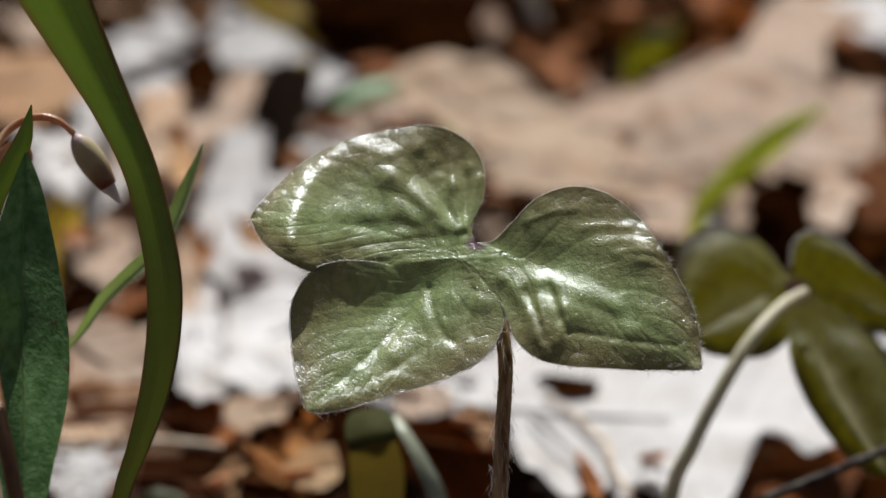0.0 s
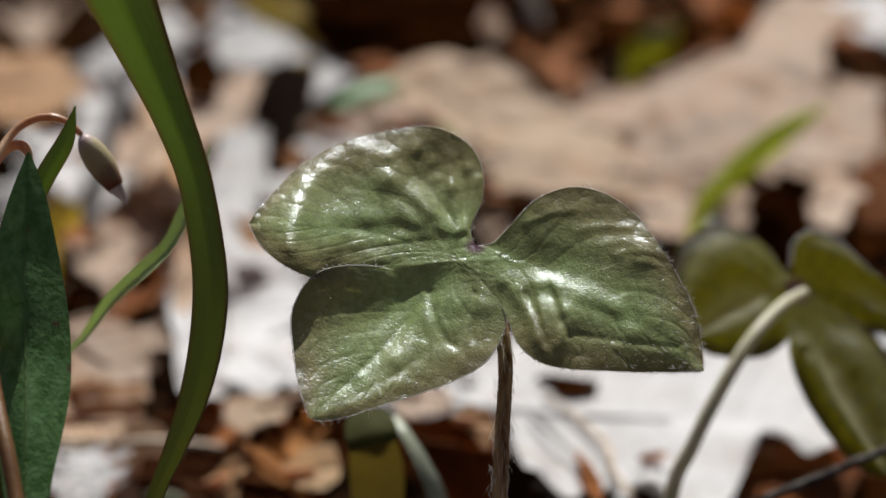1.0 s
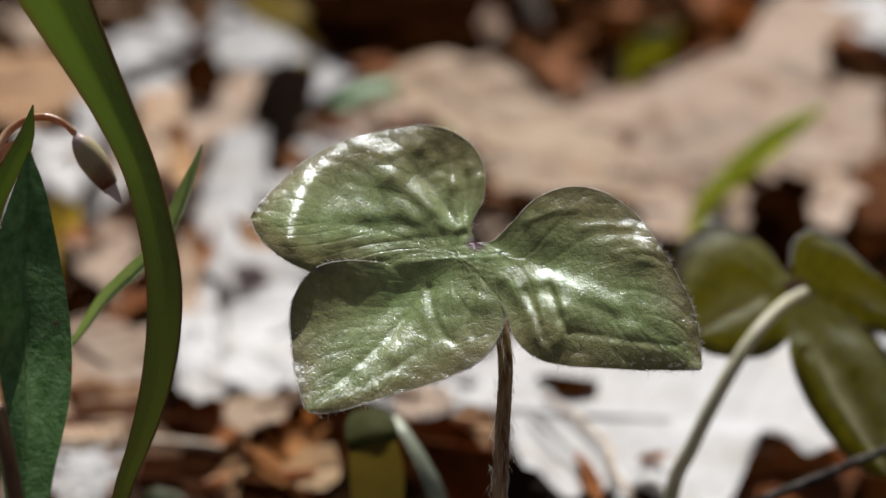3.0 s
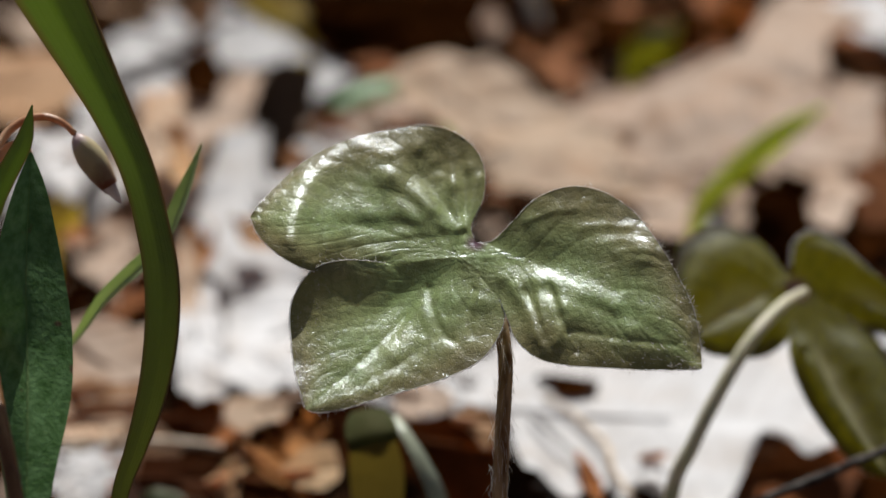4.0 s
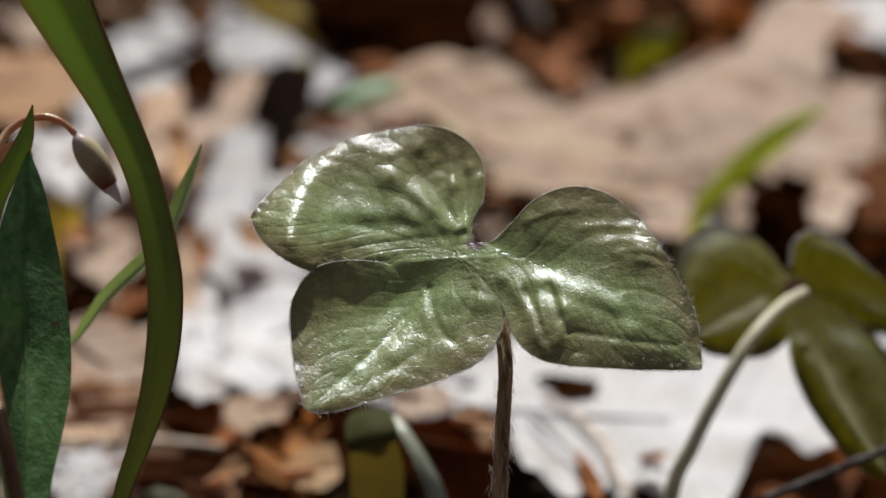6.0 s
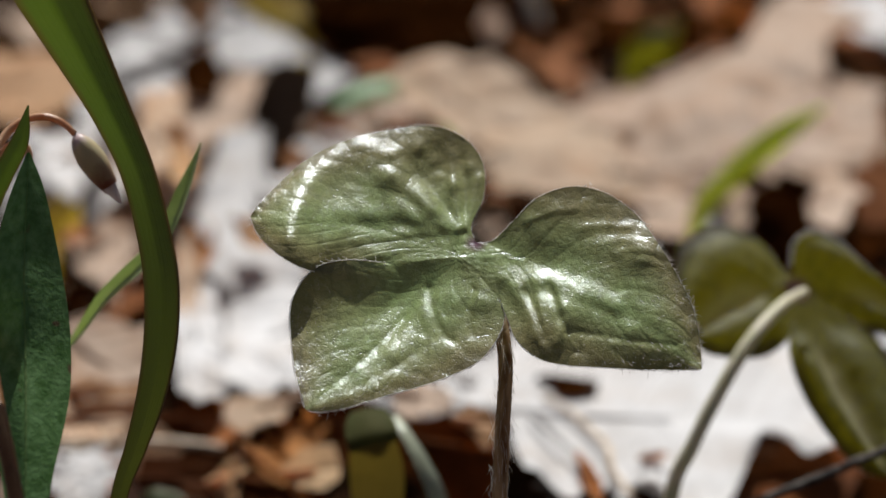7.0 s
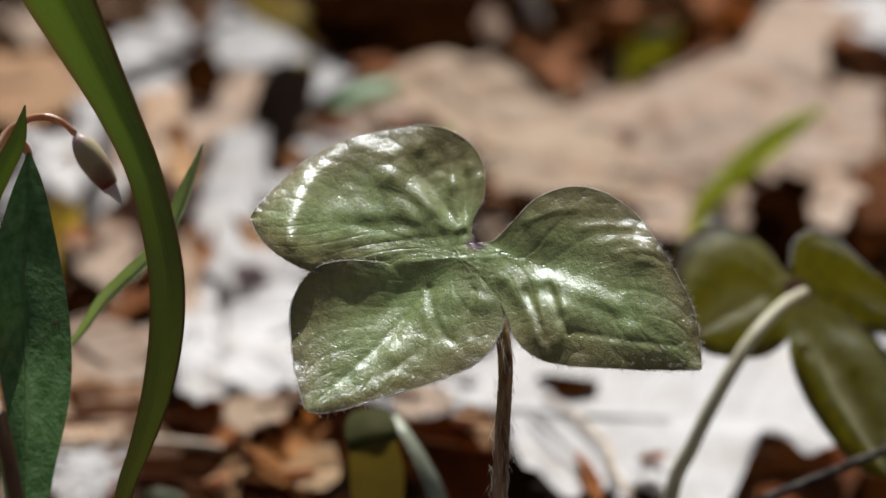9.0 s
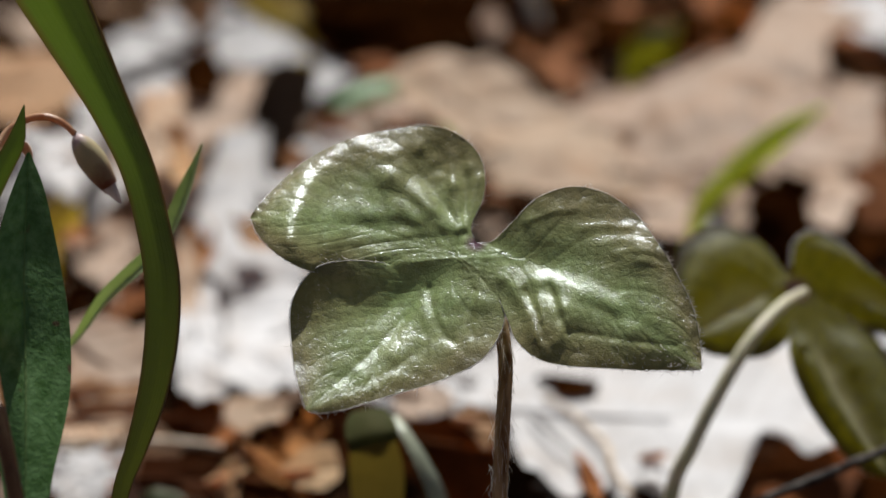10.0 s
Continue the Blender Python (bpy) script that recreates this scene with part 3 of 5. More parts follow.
    for left, right, rib in rims:
        for margin in (left, right):
            n = len(margin)
            for _ in range(1600 if rib is rims[1][2] else 900):
                i = rng.randrange(2, n - 2)
                at_ = margin[i] + (margin[i + 1] - margin[i]) * rng.random()
                out = margin[i] - rib[min(i, len(rib) - 1)]
                out = out / (np.linalg.norm(out) + 1e-6)
                along = margin[i] - margin[i - 1]
                along = along / (np.linalg.norm(along) + 1e-6)
                roots.append(at_ / 1000)
                dirs.append(out + along * rng.uniform(-0.2, 1.3) + np.array([rng.gauss(0, 0.35) for _ in range(3)]))
                lens.append(rng.uniform(0.00008, 0.0003) if rng.random() < 0.965 else rng.uniform(0.0005, 0.0014))
    low, top, rib = rims[2]
    for _ in range(90):
        i = rng.randrange(len(top) // 2, len(top) - 2)
        roots.append(top[i] / 1000)
        dirs.append(np.array((0.8, 0.3, 0.5)) + np.array([rng.gauss(0, 0.4) for _ in range(3)]))
        lens.append(rng.uniform(0.0004, 0.0011))
    for _ in range(70):
        i = rng.randrange(int(len(rib) * 0.6), len(rib) - 3)
        roots.append((rib[i] + (rng.choice((low, top))[i] - rib[i]) * rng.uniform(0.1, 0.9) + np.array((0, 0.02, 0.1))) / 1000)
        dirs.append(np.array((0.7, -0.3, 0.5)) + np.array([rng.gauss(0, 0.2) for _ in range(3)]))
        lens.append(rng.uniform(0.0004, 0.001))
    for low, top, rib in rims:
        for _ in range(220):
            i = rng.randrange(int(len(rib) * 0.35), len(rib) - 3)
            roots.append((rib[i] + (rng.choice((low, top))[i] - rib[i]) * rng.uniform(0.55, 0.98) + np.array((0, 0.03, 0.12))) / 1000)
            dirs.append(np.array((0.2, -0.3, 1.0)) + np.array([rng.gauss(0, 0.4) for _ in range(3)]))
            lens.append(rng.uniform(0.0001, 0.0003))
    part("margin_hair", hairs("margin_hair", roots, dirs, lens, HAIR, 0.000026), blade, "fine white hairs along the margin")
    to_local = plant.matrix_world.inverted()
    way = [(0.0047, 0.003, 0.0971), (0.0064, 0.0015, 0.0925), (0.0078, -0.0021, 0.0873), (0.0083, -0.0045, 0.0826), (0.0079, -0.0071, 0.0748), (0.0075, -0.0096, 0.066), (0.0072, -0.0124, 0.0535), (0.0067, -0.0259, 0)]
    way = [tuple(to_local @ Vector(p)) for p in way]
    me = tube("stalk", way, [0.0009, 0.0010, 0.00106, 0.00118, 0.00138, 0.0016], STALK_BROWN, 12, 70, wobble=0.03)
    stalk = part("stalk", me, plant, "brown stalk with white hairs")
    c = spline(way, 300)
    roots, dirs, lens = [], [], []
    for _ in range(900):
        i = rng.randrange(40, 296)
        a = rng.uniform(0, 2 * math.pi)
        o = np.array((math.cos(a), 0, math.sin(a)))
        roots.append(c[i] + o * (0.00098 + 0.0005 * i / 300))
        dirs.append(o * rng.uniform(0.05, 0.35) + np.array((rng.gauss(0, 0.1), rng.choice((-1, -1, 1)) * rng.uniform(0.5, 1), 0)))
        lens.append(rng.uniform(0.0006, 0.002) if rng.random() < 0.8 else rng.uniform(0.002, 0.0036))
    part("stalk_hair", hairs("stalk_hair", roots, dirs, lens, HAIR, 0.000028), plant, "fine white hairs on the stalk")
    return plant, blade


liverleaf, liver_blade = build_liverleaf()


# ---- the second liverleaf, behind ----
def build_old_liverleaf():
    west_rib = [(-5.17, 0.02, 1), (-11.39, -2.44, 2.51), (-17.55, -6.37, 4.01), (-20.64, -8.31, 5.02)]
    west_one = [(-0.43, 2.7, -1), (-2.18, 3.99, -2.01), (-5.4, 8.34, -4.01), (-11.28, 11.6, -5.52), (-16.43, 11.08, -5.02), (-19.98, 7.52, -2.51), (-22.18, 1.52, 1), (-22.01, -4.38, 4.01), (-20.64, -8.31, 5.02)]
    west_two = [(-1.14, -4.45, 2.01), (-2.25, -8.33, 4.51), (-6.45, -11.23, 6.02), (-11.95, -11.6, 6.52), (-16.81, -10.73, 6.02), (-20.64, -8.31, 5.02)]
    low_rib = [(1.3, -7.36, 4.01), (5.13, -16.88, 10.03), (9.75, -26.07, 16.05), (12.72, -31.38, 20.06)]
    low_one = [(-1.14, -4.45, 2.01), (-2.24, -9.3, 5.02), (-1.85, -14.07, 8.03), (0.47, -20.18, 11.54), (4.66, -26.64, 15.05), (8.39, -30.17, 18.06), (12.72, -31.38, 20.06)]
    low_two = [(7.45, -3.92, 3.01), (13.78, -9.25, 6.02), (17.82, -16.88, 10.03), (18.14, -25.2, 15.05), (12.72, -31.38, 20.06)]
    east_rib = [(5.93, 0.51, 0.5), (12.63, -1.96, 2.01), (20.04, -5.36, 4.51), (26.12, -9.16, 8.03)]
    east_one = [(7.45, -3.92, 3.01), (14.1, -7.34, 4.51), (21.44, -10.19, 7.02), (26.12, -9.16, 8.03)]
    east_two = [(-0.43, 2.7, -1), (-0.18, 7.52, -2.51), (2.74, 10.36, -3.01), (7.5, 9.04, -2.51), (13.04, 3.51, 0), (18.62, -1.46, 2.01), (23.89, -5.34, 5.02), (26.12, -9.16, 8.03)]
    lobes = [(west_rib, west_one, west_two, (2.2, 1.6, 0.2), (0.2, 0.2)), (low_rib, low_one, low_two, (3, 2.5, 0.2), (0.2, 0.2)), (east_rib, east_one, east_two, (2, 2, 0.2), (0.2, 0.2))]
    me, rims = lobed_leaf("leaf_blade", (0, 0, 0), lobes, OLD_LIVER, nu=60, nv=16, seam=9, rib_cut=0.22, rib_wide=0.17, seed=4)
    for i, v in enumerate(me.vertices):
        me.attributes["purple"].data[i].value = max(0.0, 1 - (v.co.length / 0.003) ** 2)
    plant = thing("liverleaf", (0, 0, 0), "drooping yellow-green liverleaf on a pale downy stalk", "plant")
    plant.matrix_world = pose(*(0.0628, 0.0874, 0.0648), 74, 0, 0)
    old = part("leaf_blade", me, plant, "translucent yellow-green drooping leaf")
    rng = random.Random(9)
    roots, dirs, lens = [], [], []
    for left, right, rib in rims:
        for margin in (left, right):
            for _ in range(600 if margin is rims[2][1] else 70):
                i = rng.randrange(2, len(margin) - 2)
                out = margin[i] - rib[min(i, len(rib) - 1)]
                roots.append((margin[i] + (margin[i + 1] - margin[i]) * rng.random()) / 1000)
                dirs.append(out / (np.linalg.norm(out) + 1e-6) + np.array([rng.gauss(0, 0.45) for _ in range(3)]))
                lens.append(rng.uniform(0.0003, 0.0011))
    part("margin_hair", hairs("margin_hair", roots, dirs, lens, HAIR, 0.000035), old, "downy white hairs along the margin")
    back = plant.matrix_world.inverted()
    way = [(0.0633, 0.0835, 0.0658), (0.0583, 0.0752, 0.066), (0.0521, 0.0679, 0.0623), (0.0466, 0.0637, 0.0548), (0.0418, 0.061, 0.0456), (0.0383, 0.0603, 0.0357), (0.0347, 0.0584, 0)]
    me = tube("stalk", [tuple(back @ Vector(p)) for p in way], [0.0009, 0.0012, 0.0013, 0.0014, 0.0015], STALK_PALE, 10, 50)
    part("stalk", me, plant, "pale downy curved stalk")


build_old_liverleaf()


def build_young_leaf():
    """A small folded leaf low down in front of the litter."""
    plant = thing("young_leaf", (-0.0088, 0.0428, 0), "young folded liverleaf with a pale rim, half open", "plant")
    o = (-0.0088, 0.0428, 0)
    a = strap("leaf_front", [(-0.011, 0.0565, 0.0297), (-0.0109, 0.0554, 0.0368), (-0.011, 0.0549, 0.0431), (-0.0115, 0.0532, 0.0492)], [0.0030, 0.0042, 0.0045, 0.0038], MUSTARD, (0, -1, 0.2), 0.28, 30, 11, o)
    part("leaf_front", a, plant, "yellow-green folded blade")
    c = strap("leaf_flap", [(-0.0112, 0.0517, 0.0495), (-0.0117, 0.0528, 0.0513), (-0.0122, 0.0553, 0.0527), (-0.0125, 0.0581, 0.0536)], [0.0042, 0.0043, 0.0040, 0.0030], LIVER_DARK, (0, -1, 0.6), 0.2, 24, 11, o)
    part("leaf_flap", c, plant, "dark green upper lobe")
    b = strap("leaf_side", [(0.0015, 0.0584, 0.0293), (-0.0009, 0.0588, 0.0379), (-0.0034, 0.0603, 0.0431), (-0.0065, 0.0637, 0.0475), (-0.0081, 0.0681, 0.0485)], [0.0018, 0.0018, 0.0014, 0.0010, 0.0006], RIM_GREY, (0.3, -0.6, 0.8), 0.2, 30, 9, o)
    part("leaf_side", b, plant, "pale grey-green rim of the blade")
    s = tube("stalk", [(-0.0111, 0.0587, 0.0302), (-0.0099, 0.0553, 0.0256), o], [0.001, 0.0011, 0.0012], STALK_PALE, 8, 16, o)
    part("stalk", s, plant)


build_young_leaf()


# ---- the tall green blade ----
def build_blade():
    foot = (-0.043, -0.0373, 0)
    way = [foot, (-0.0432, -0.0239, 0.0471), (-0.0427, -0.0198, 0.061), (-0.0412, -0.0172, 0.0701), (-0.0394, -0.0158, 0.075), (-0.0372, -0.0138, 0.082), (-0.036, -0.0118, 0.089), (-0.0359, -0.0098, 0.096), (-0.0371, -0.0078, 0.1029), (-0.039, -0.0063, 0.11), (-0.042, -0.0058, 0.1173), (-0.0453, -0.0063, 0.1247), (-0.0484, -0.0083, 0.1322), (-0.0512, -0.0118, 0.1398), (-0.0545, -0.0166, 0.1484), (-0.0579, -0.0226, 0.1567), (-0.0606, -0.0283, 0.1621)]
    hw = [0.0007, 0.0008, 0.0009, 0.00112, 0.0014, 0.0019, 0.0022, 0.0023, 0.00222, 0.00225, 0.0026, 0.0034, 0.0043, 0.0049, 0.0048, 0.0036, 0.0002]
    plant = thing("grass_plant", foot, "tall arching green blade with a reddish margin", "plant")
    part("blade", strap("blade", way, hw, BLADE, (0.1, -1, 0.1), (0, 0.05, 0.15, 0.3, 0.55, 0.75, 0.8), 120, 17, foot, 0.01), plant, "lush green strap leaf")
    part("margin", strap("margin", way, hw, BLADE_RED, (0.1, -1, 0.1), (0, 0.05, 0.15, 0.3, 0.55, 0.75, 0.8), 120, 4, (foot[0], foot[1] + 0.00012, foot[2]), 0.01, span=(0.9, 1.01)), plant, "dark reddish margin of the blade")
    return plant


blade = build_blade()


# ---- spring beauty: broad leaf, narrow leaf, bud ----
def build_spring_beauty():
    foot = (-0.0537, -0.0498, 0)
    plant = thing("spring_beauty", foot, "spring beauty with deep green leaves and a nodding bud", "plant")
    way = [(-0.0501, -0.0480, 0.0524), (-0.0506, -0.0376, 0.0655), (-0.0511, -0.0309, 0.0736), (-0.0516, -0.0263, 0.0791), (-0.0522, -0.0215, 0.0848), (-0.0529, -0.0168, 0.0906), (-0.0534, -0.0132, 0.0970), (-0.0536, -0.0095, 0.1034), (-0.0536, -0.0069, 0.1080), (-0.0537, -0.0047, 0.1119)]
    hw = [0.0006, 0.0009, 0.0024, 0.0036, 0.0050, 0.0054, 0.0048, 0.0034, 0.0020, 0.0002]
    broad = part("leaf", strap("leaf", way, hw, BROAD, (0.1, -1, 0.25), 0.62, 90, 17, foot, 0.02), plant, "broad deep green leaf with pale flecks")
    part("midrib", strap("midrib", way, hw, RIB_GREEN, (0.1, -1, 0.25), 0.62, 90, 4, (foot[0], foot[1] + 0.00008, foot[2]), 0.02, span=(-0.025, 0.025)), broad, "lighter green midrib")
    way = [(-0.0584, -0.0249, 0.0436), (-0.0611, -0.0152, 0.0629), (-0.0626, -0.0072, 0.0796), (-0.0623, -0.0012, 0.0933), (-0.06, 0.0015, 0.1027), (-0.0578, 0.0028, 0.1074), (-0.0557, 0.004, 0.1114), (-0.0547, 0.0053, 0.116)]
    hw = [0.0006, 0.0010, 0.0013, 0.0014, 0.0015, 0.0014, 0.0012, 0.0001]
    narrow = part("narrow_leaf", strap("narrow_leaf", way, hw, BLADE, (0.4, -1, 0.1), 0.4, 60, 9, foot), plant, "narrow curved green leaf")
    me = tube("stem", [foot, (-0.0485, -0.0456, 0.0693), (-0.0493, -0.042, 0.0762), (-0.0506, -0.0382, 0.0803), (-0.0522, -0.0341, 0.084), (-0.0543, -0.028, 0.0871), (-0.0571, -0.0179, 0.0895)], [0.0011, 0.0011, 0.0010, 0.0009], STEM_RED, 10, 40, foot)
    part("stem", me, plant, "reddish brown stem")
    top = (-0.0505, 0.012, 0.1105)
    me = tube("flower_stalk", [(-0.0571, -0.0179, 0.0895), (-0.0627, -0.0037, 0.0956), (-0.0629, 0.004, 0.1044), (-0.0604, 0.0108, 0.1098), (-0.0579, 0.0125, 0.112), (-0.0548, 0.0127, 0.1128), (-0.0522, 0.0125, 0.112), top], [0.0007, 0.0006, 0.00055, 0.0006, 0.00045], STALK_RED, 8, 60, foot)
    stalk = part("flower_stalk", me, plant, "arching reddish flower stalk")
    axis = (np.array((-0.0444, 0.0113, 0.1008)) - np.array(top))
    ln = np.linalg.norm(axis)
    axis /= ln
    side = np.cross(axis, (0, 1, 0))
    side /= np.linalg.norm(side)
    front = np.cross(side, axis)

    def pod(name, a0, a1, h0, h1, fat, mat, n=26, m=14, skew=0.0):
        verts = []
        for i in range(n):
            h = h0 + (h1 - h0) * i / (n - 1)
            r = fat * math.sin(math.pi * min(1, max(0.0, h)) ** 0.82) ** 0.72 * (1 - 0.35 * h) + 0.00004
            for j in range(m):
                a = a0 + (a1 - a0) * j / (m - 1)
                verts.append(np.array(top) - np.array(foot) + axis * ln * h + r * (side * math.cos(a) + front * math.sin(a)) + side * skew * h * h)
        return mesh_of(name, verts, grid_faces(n, m), mat, {"along": [h0 + (h1 - h0) * (q // m) / (n - 1) for q in range(n * m)]})

    flower = part("bud", pod("bud", 0, 2 * math.pi, 0, 1.0, 0.00182, PETAL, skew=0.0), plant, "closed pale pink bud")
    part("sepal", pod("sepal", 3.75, 7.5, 0.0, 0.74, 0.00226, SEPAL_TINT), flower, "pale green cupped sepal")
    part("sepal", pod("sepal", 1.1, 4.0, 0.0, 0.80, 0.00218, SEPAL_RED), flower, "wine-tinted cupped sepal")
    me = tube("stalk_curl", [(-0.0634, 0.006, 0.1039), (-0.0608, 0.01, 0.1072), (-0.0594, 0.0115, 0.1087), (-0.0576, 0.0116, 0.109), (-0.0566, 0.0112, 0.1077), (-0.0569, 0.0107, 0.1059)], [0.0005, 0.0005, 0.0006, 0.0008, 0.0003], STALK_RED, 8, 30, foot)
    part("stalk_curl", me, plant, "short curled reddish side stalk")
    return plant, broad, narrow, flower, stalk


beauty, broad_leaf, narrow_leaf, bud, bud_stalk = build_spring_beauty()


def build_thin_leaf():
    foot = (-0.0637, 0.0115, 0)
    way = [foot, (-0.0635, 0.0257, 0.0494), (-0.0618, 0.0295, 0.0626), (-0.0578, 0.0309, 0.0711), (-0.053, 0.0234, 0.0776), (-0.0483, 0.0201, 0.0843), (-0.0434, 0.0184, 0.0892), (-0.0395, 0.0185, 0.0932), (-0.0368, 0.0202, 0.099), (-0.0342, 0.0234, 0.1066)]
    plant = thing("grass_leaf", foot, "thin grey-green grass leaf bent to one side", "plant")
    hw = [0.0006, 0.0006, 0.0006, 0.0007, 0.0010, 0.0013, 0.0014, 0.0013, 0.0013, 0.0001]
    part("blade", strap("blade", way, hw, GREY_GREEN, (-0.5, -0.8, 0.7), -0.6, 60, 9, foot), plant, "grey-green narrow blade")
    return plant


thin_leaf = build_thin_leaf()


# ---- far green shoots ----
def shoot(way, hw, mat, label, facing=(0, -1, 0.3)):
    plant = thing("grass_shoot", way[0], label, "plant", "shoots in the litter")
    part("blade", strap("blade", way, hw, mat, facing, 0.4, 40, 9, way[0]), plant)


shoot([(0.0656, 0.282, 0), (0.0703, 0.2886, 0.0231), (0.0796, 0.2966, 0.0327), (0.0898, 0.3039, 0.04), (0.1001, 0.3106, 0.0453), (0.1108, 0.3219, 0.0484)], [0.001, 0.0024, 0.0034, 0.0036, 0.0028, 0.0003], GRASS, "bright green grass shoot rising from litter")
shoot([(0.0061, 0.4433, 0), (-0.0027, 0.4398, 0.0241), (-0.0153, 0.4365, 0.0307), (-0.0277, 0.431, 0.0297), (-0.038, 0.4246, 0.0257)], [0.001, 0.003, 0.0044, 0.0042, 0.0008], PALE_GREEN, "pale green shoot arching over the litter", (0, -0.6, 0.8))
shoot([(0.0698, 0.5057, 0), (0.0752, 0.5135, 0.0272), (0.0816, 0.515, 0.0326), (0.0907, 0.5218, 0.0379)], [0.003, 0.006, 0.007, 0.001], LIVER_BACK, "small green leaf among dark litter")
shoot([(-0.0539, 0.5681, 0), (-0.059, 0.575, 0.0241), (-0.067, 0.5824, 0.0316), (-0.0825, 0.5894, 0.038)], [0.003, 0.0065, 0.007, 0.002], YELLOW, "yellow-green shoot among dark litter")
shoot([(-0.1057, 0.256, 0), (-0.1035, 0.2644, 0.0294), (-0.099, 0.2649, 0.0311), (-0.0957, 0.2656, 0.0334)], [0.002, 0.0038, 0.004, 0.0005], YELLOW, "yellowing scrap of leaf in litter")
shoot([(-0.0574, 0.1, 0), (-0.0566, 0.1047, 0.0166), (-0.0533, 0.1033, 0.0188), (-0.0487, 0.1013, 0.0191)], [0.001, 0.0019, 0.0022, 0.0004], BLADE, "small green leaf tip near the ground", (0, -0.6, 0.8))


# ---- twigs ----
def twig(way, radii, mat, label, seed=0):
    me = tube("twig", way, radii, mat, 9, 60, way[0], 0.06, seed)
    thing("twig", way[0], label, "twig", "twigs on the litter", me=me)


twig([(0.018, 0.0363, 0.003), (0.0321, 0.0488, 0.0318), (0.0433, 0.051, 0.0361), (0.0539, 0.054, 0.0394), (0.0636, 0.0569, 0.0422), (0.0744, 0.0609, 0.0451), (0.0874, 0.0642, 0.0493), (0.1521, 0.086, 0.06)], [0.0006, 0.00075, 0.0008, 0.0008], BARK, "dark bare twig slanting over dead leaves", 1)
twig([(0.0182, 0.1515, 0.0185), (0.0194, 0.148, 0.0185), (0.0234, 0.136, 0.0182), (0.0272, 0.1272, 0.0178)], [0.0006, 0.0007, 0.0005, 0.0003], GREY_BARK, "thin dark twig on a bleached leaf", 2)
twig([(0.0218, 0.1632, 0.0174), (0.0262, 0.1544, 0.0178), (0.0303, 0.1425, 0.0178), (0.0336, 0.1313, 0.0178), (0.0337, 0.1191, 0.0178), (0.0365, 0.107, 0.017)], [0.0004, 0.0006, 0.0008, 0.0006, 0.0007], STRAW, "thin pale straw on a bleached leaf", 7)
twig([(-0.0851, 0.139, 0.0141), (-0.0732, 0.1385, 0.015), (-0.0637, 0.138, 0.0164), (-0.0544, 0.138, 0.0162), (-0.0455, 0.137, 0.0155)], [0.0008, 0.0009, 0.0010, 0.0008], STRAW, "straight bleached twig on the litter", 3)
twig([(-0.098, 0.29, 0.02), (-0.0936, 0.33, 0.0524), (-0.0874, 0.34, 0.0551), (-0.0774, 0.355, 0.0598), (-0.0695, 0.37, 0.0631)], [0.0020, 0.0026, 0.0026, 0.0016], GREY_BARK, "grey twig across far litter", 4)
twig([(0.0409, 0.6596, 0), (0.0406, 0.6542, 0.01), (0.0381, 0.6577, 0.0221), (0.0357, 0.6661, 0.0334)], [0.006, 0.006, 0.005, 0.004], STRAW, "pale broken stalk standing in litter", 5)


# ---- litter ----
def midrib_mesh(mat, length):
    way = [(length * (u - 0.5), 0.0, 0.0012) for u in (-0.05, 0.05, 0.3, 0.6)]
    return tube("leaf_stalk", way, [0.0009, 0.0008, 0.0006], mat, 6, 10)


LITTER_MATS = (LEAF_PALE, LEAF_TAN, LEAF_BROWN, LEAF_AMBER, LEAF_SHADE)
KINDS, STALKS = [], []
for i, (ln, wd, lb, cu, bo) in enumerate([(0.11, 0.036, 3.5, 0.14, 0.15), (0.13, 0.045, 3, -0.12, 0.2), (0.10, 0.040, 2.5, 0.25, 0.12), (0.12, 0.038, 4, -0.2, 0.18), (0.09, 0.035, 3, 0.45, -0.15), (0.14, 0.05, 3.5, 0.1, 0.1)]):
    KINDS.append({m.name: oak_leaf_mesh("oak_leaf", m, ln, wd, lb, cu, bo, 20 + i) for m in LITTER_MATS})
    STALKS.append({m.name: midrib_mesh(m, ln) for m in LITTER_MATS})
LOOKS = {"amber_oak_leaf": "amber brown sunlit dry oak leaf, curled", "bleached_oak_leaf": "bleached grey-white dry oak leaf lying in litter", "tan_oak_leaf": "tan dry lobed oak leaf lying in litter",
         "brown_oak_leaf": "brown curled dry oak leaf in litter", "shade_dark_leaf": "oak leaf low in the litter, shade put into its dark colour"}

UPRIGHT = {"shade_dark_leaf": "oak leaf standing on edge in litter, shade put into its dark colour", "brown_oak_leaf": "brown curled oak leaf standing on edge in litter", "tan_oak_leaf": "shaded tan oak leaf standing on edge in litter"}


def litter(place, kind, mat, turn, tip=(0, 0), size=(1, 1), stalk=True, upright=False):
    m = pose(*place, tip[0], tip[1], 0) @ pose(0, 0, 0, 0, 0, turn)
    ob = thing("oak_leaf", m, (UPRIGHT if upright else LOOKS)[mat.name], "dead leaf", "leaf litter", KINDS[kind][mat.name])
    ob.scale = (size[0], size[1], (size[0] + size[1]) / 2)
    if stalk:
        part("leaf_stalk", STALKS[kind][mat.name], ob)
    return ob


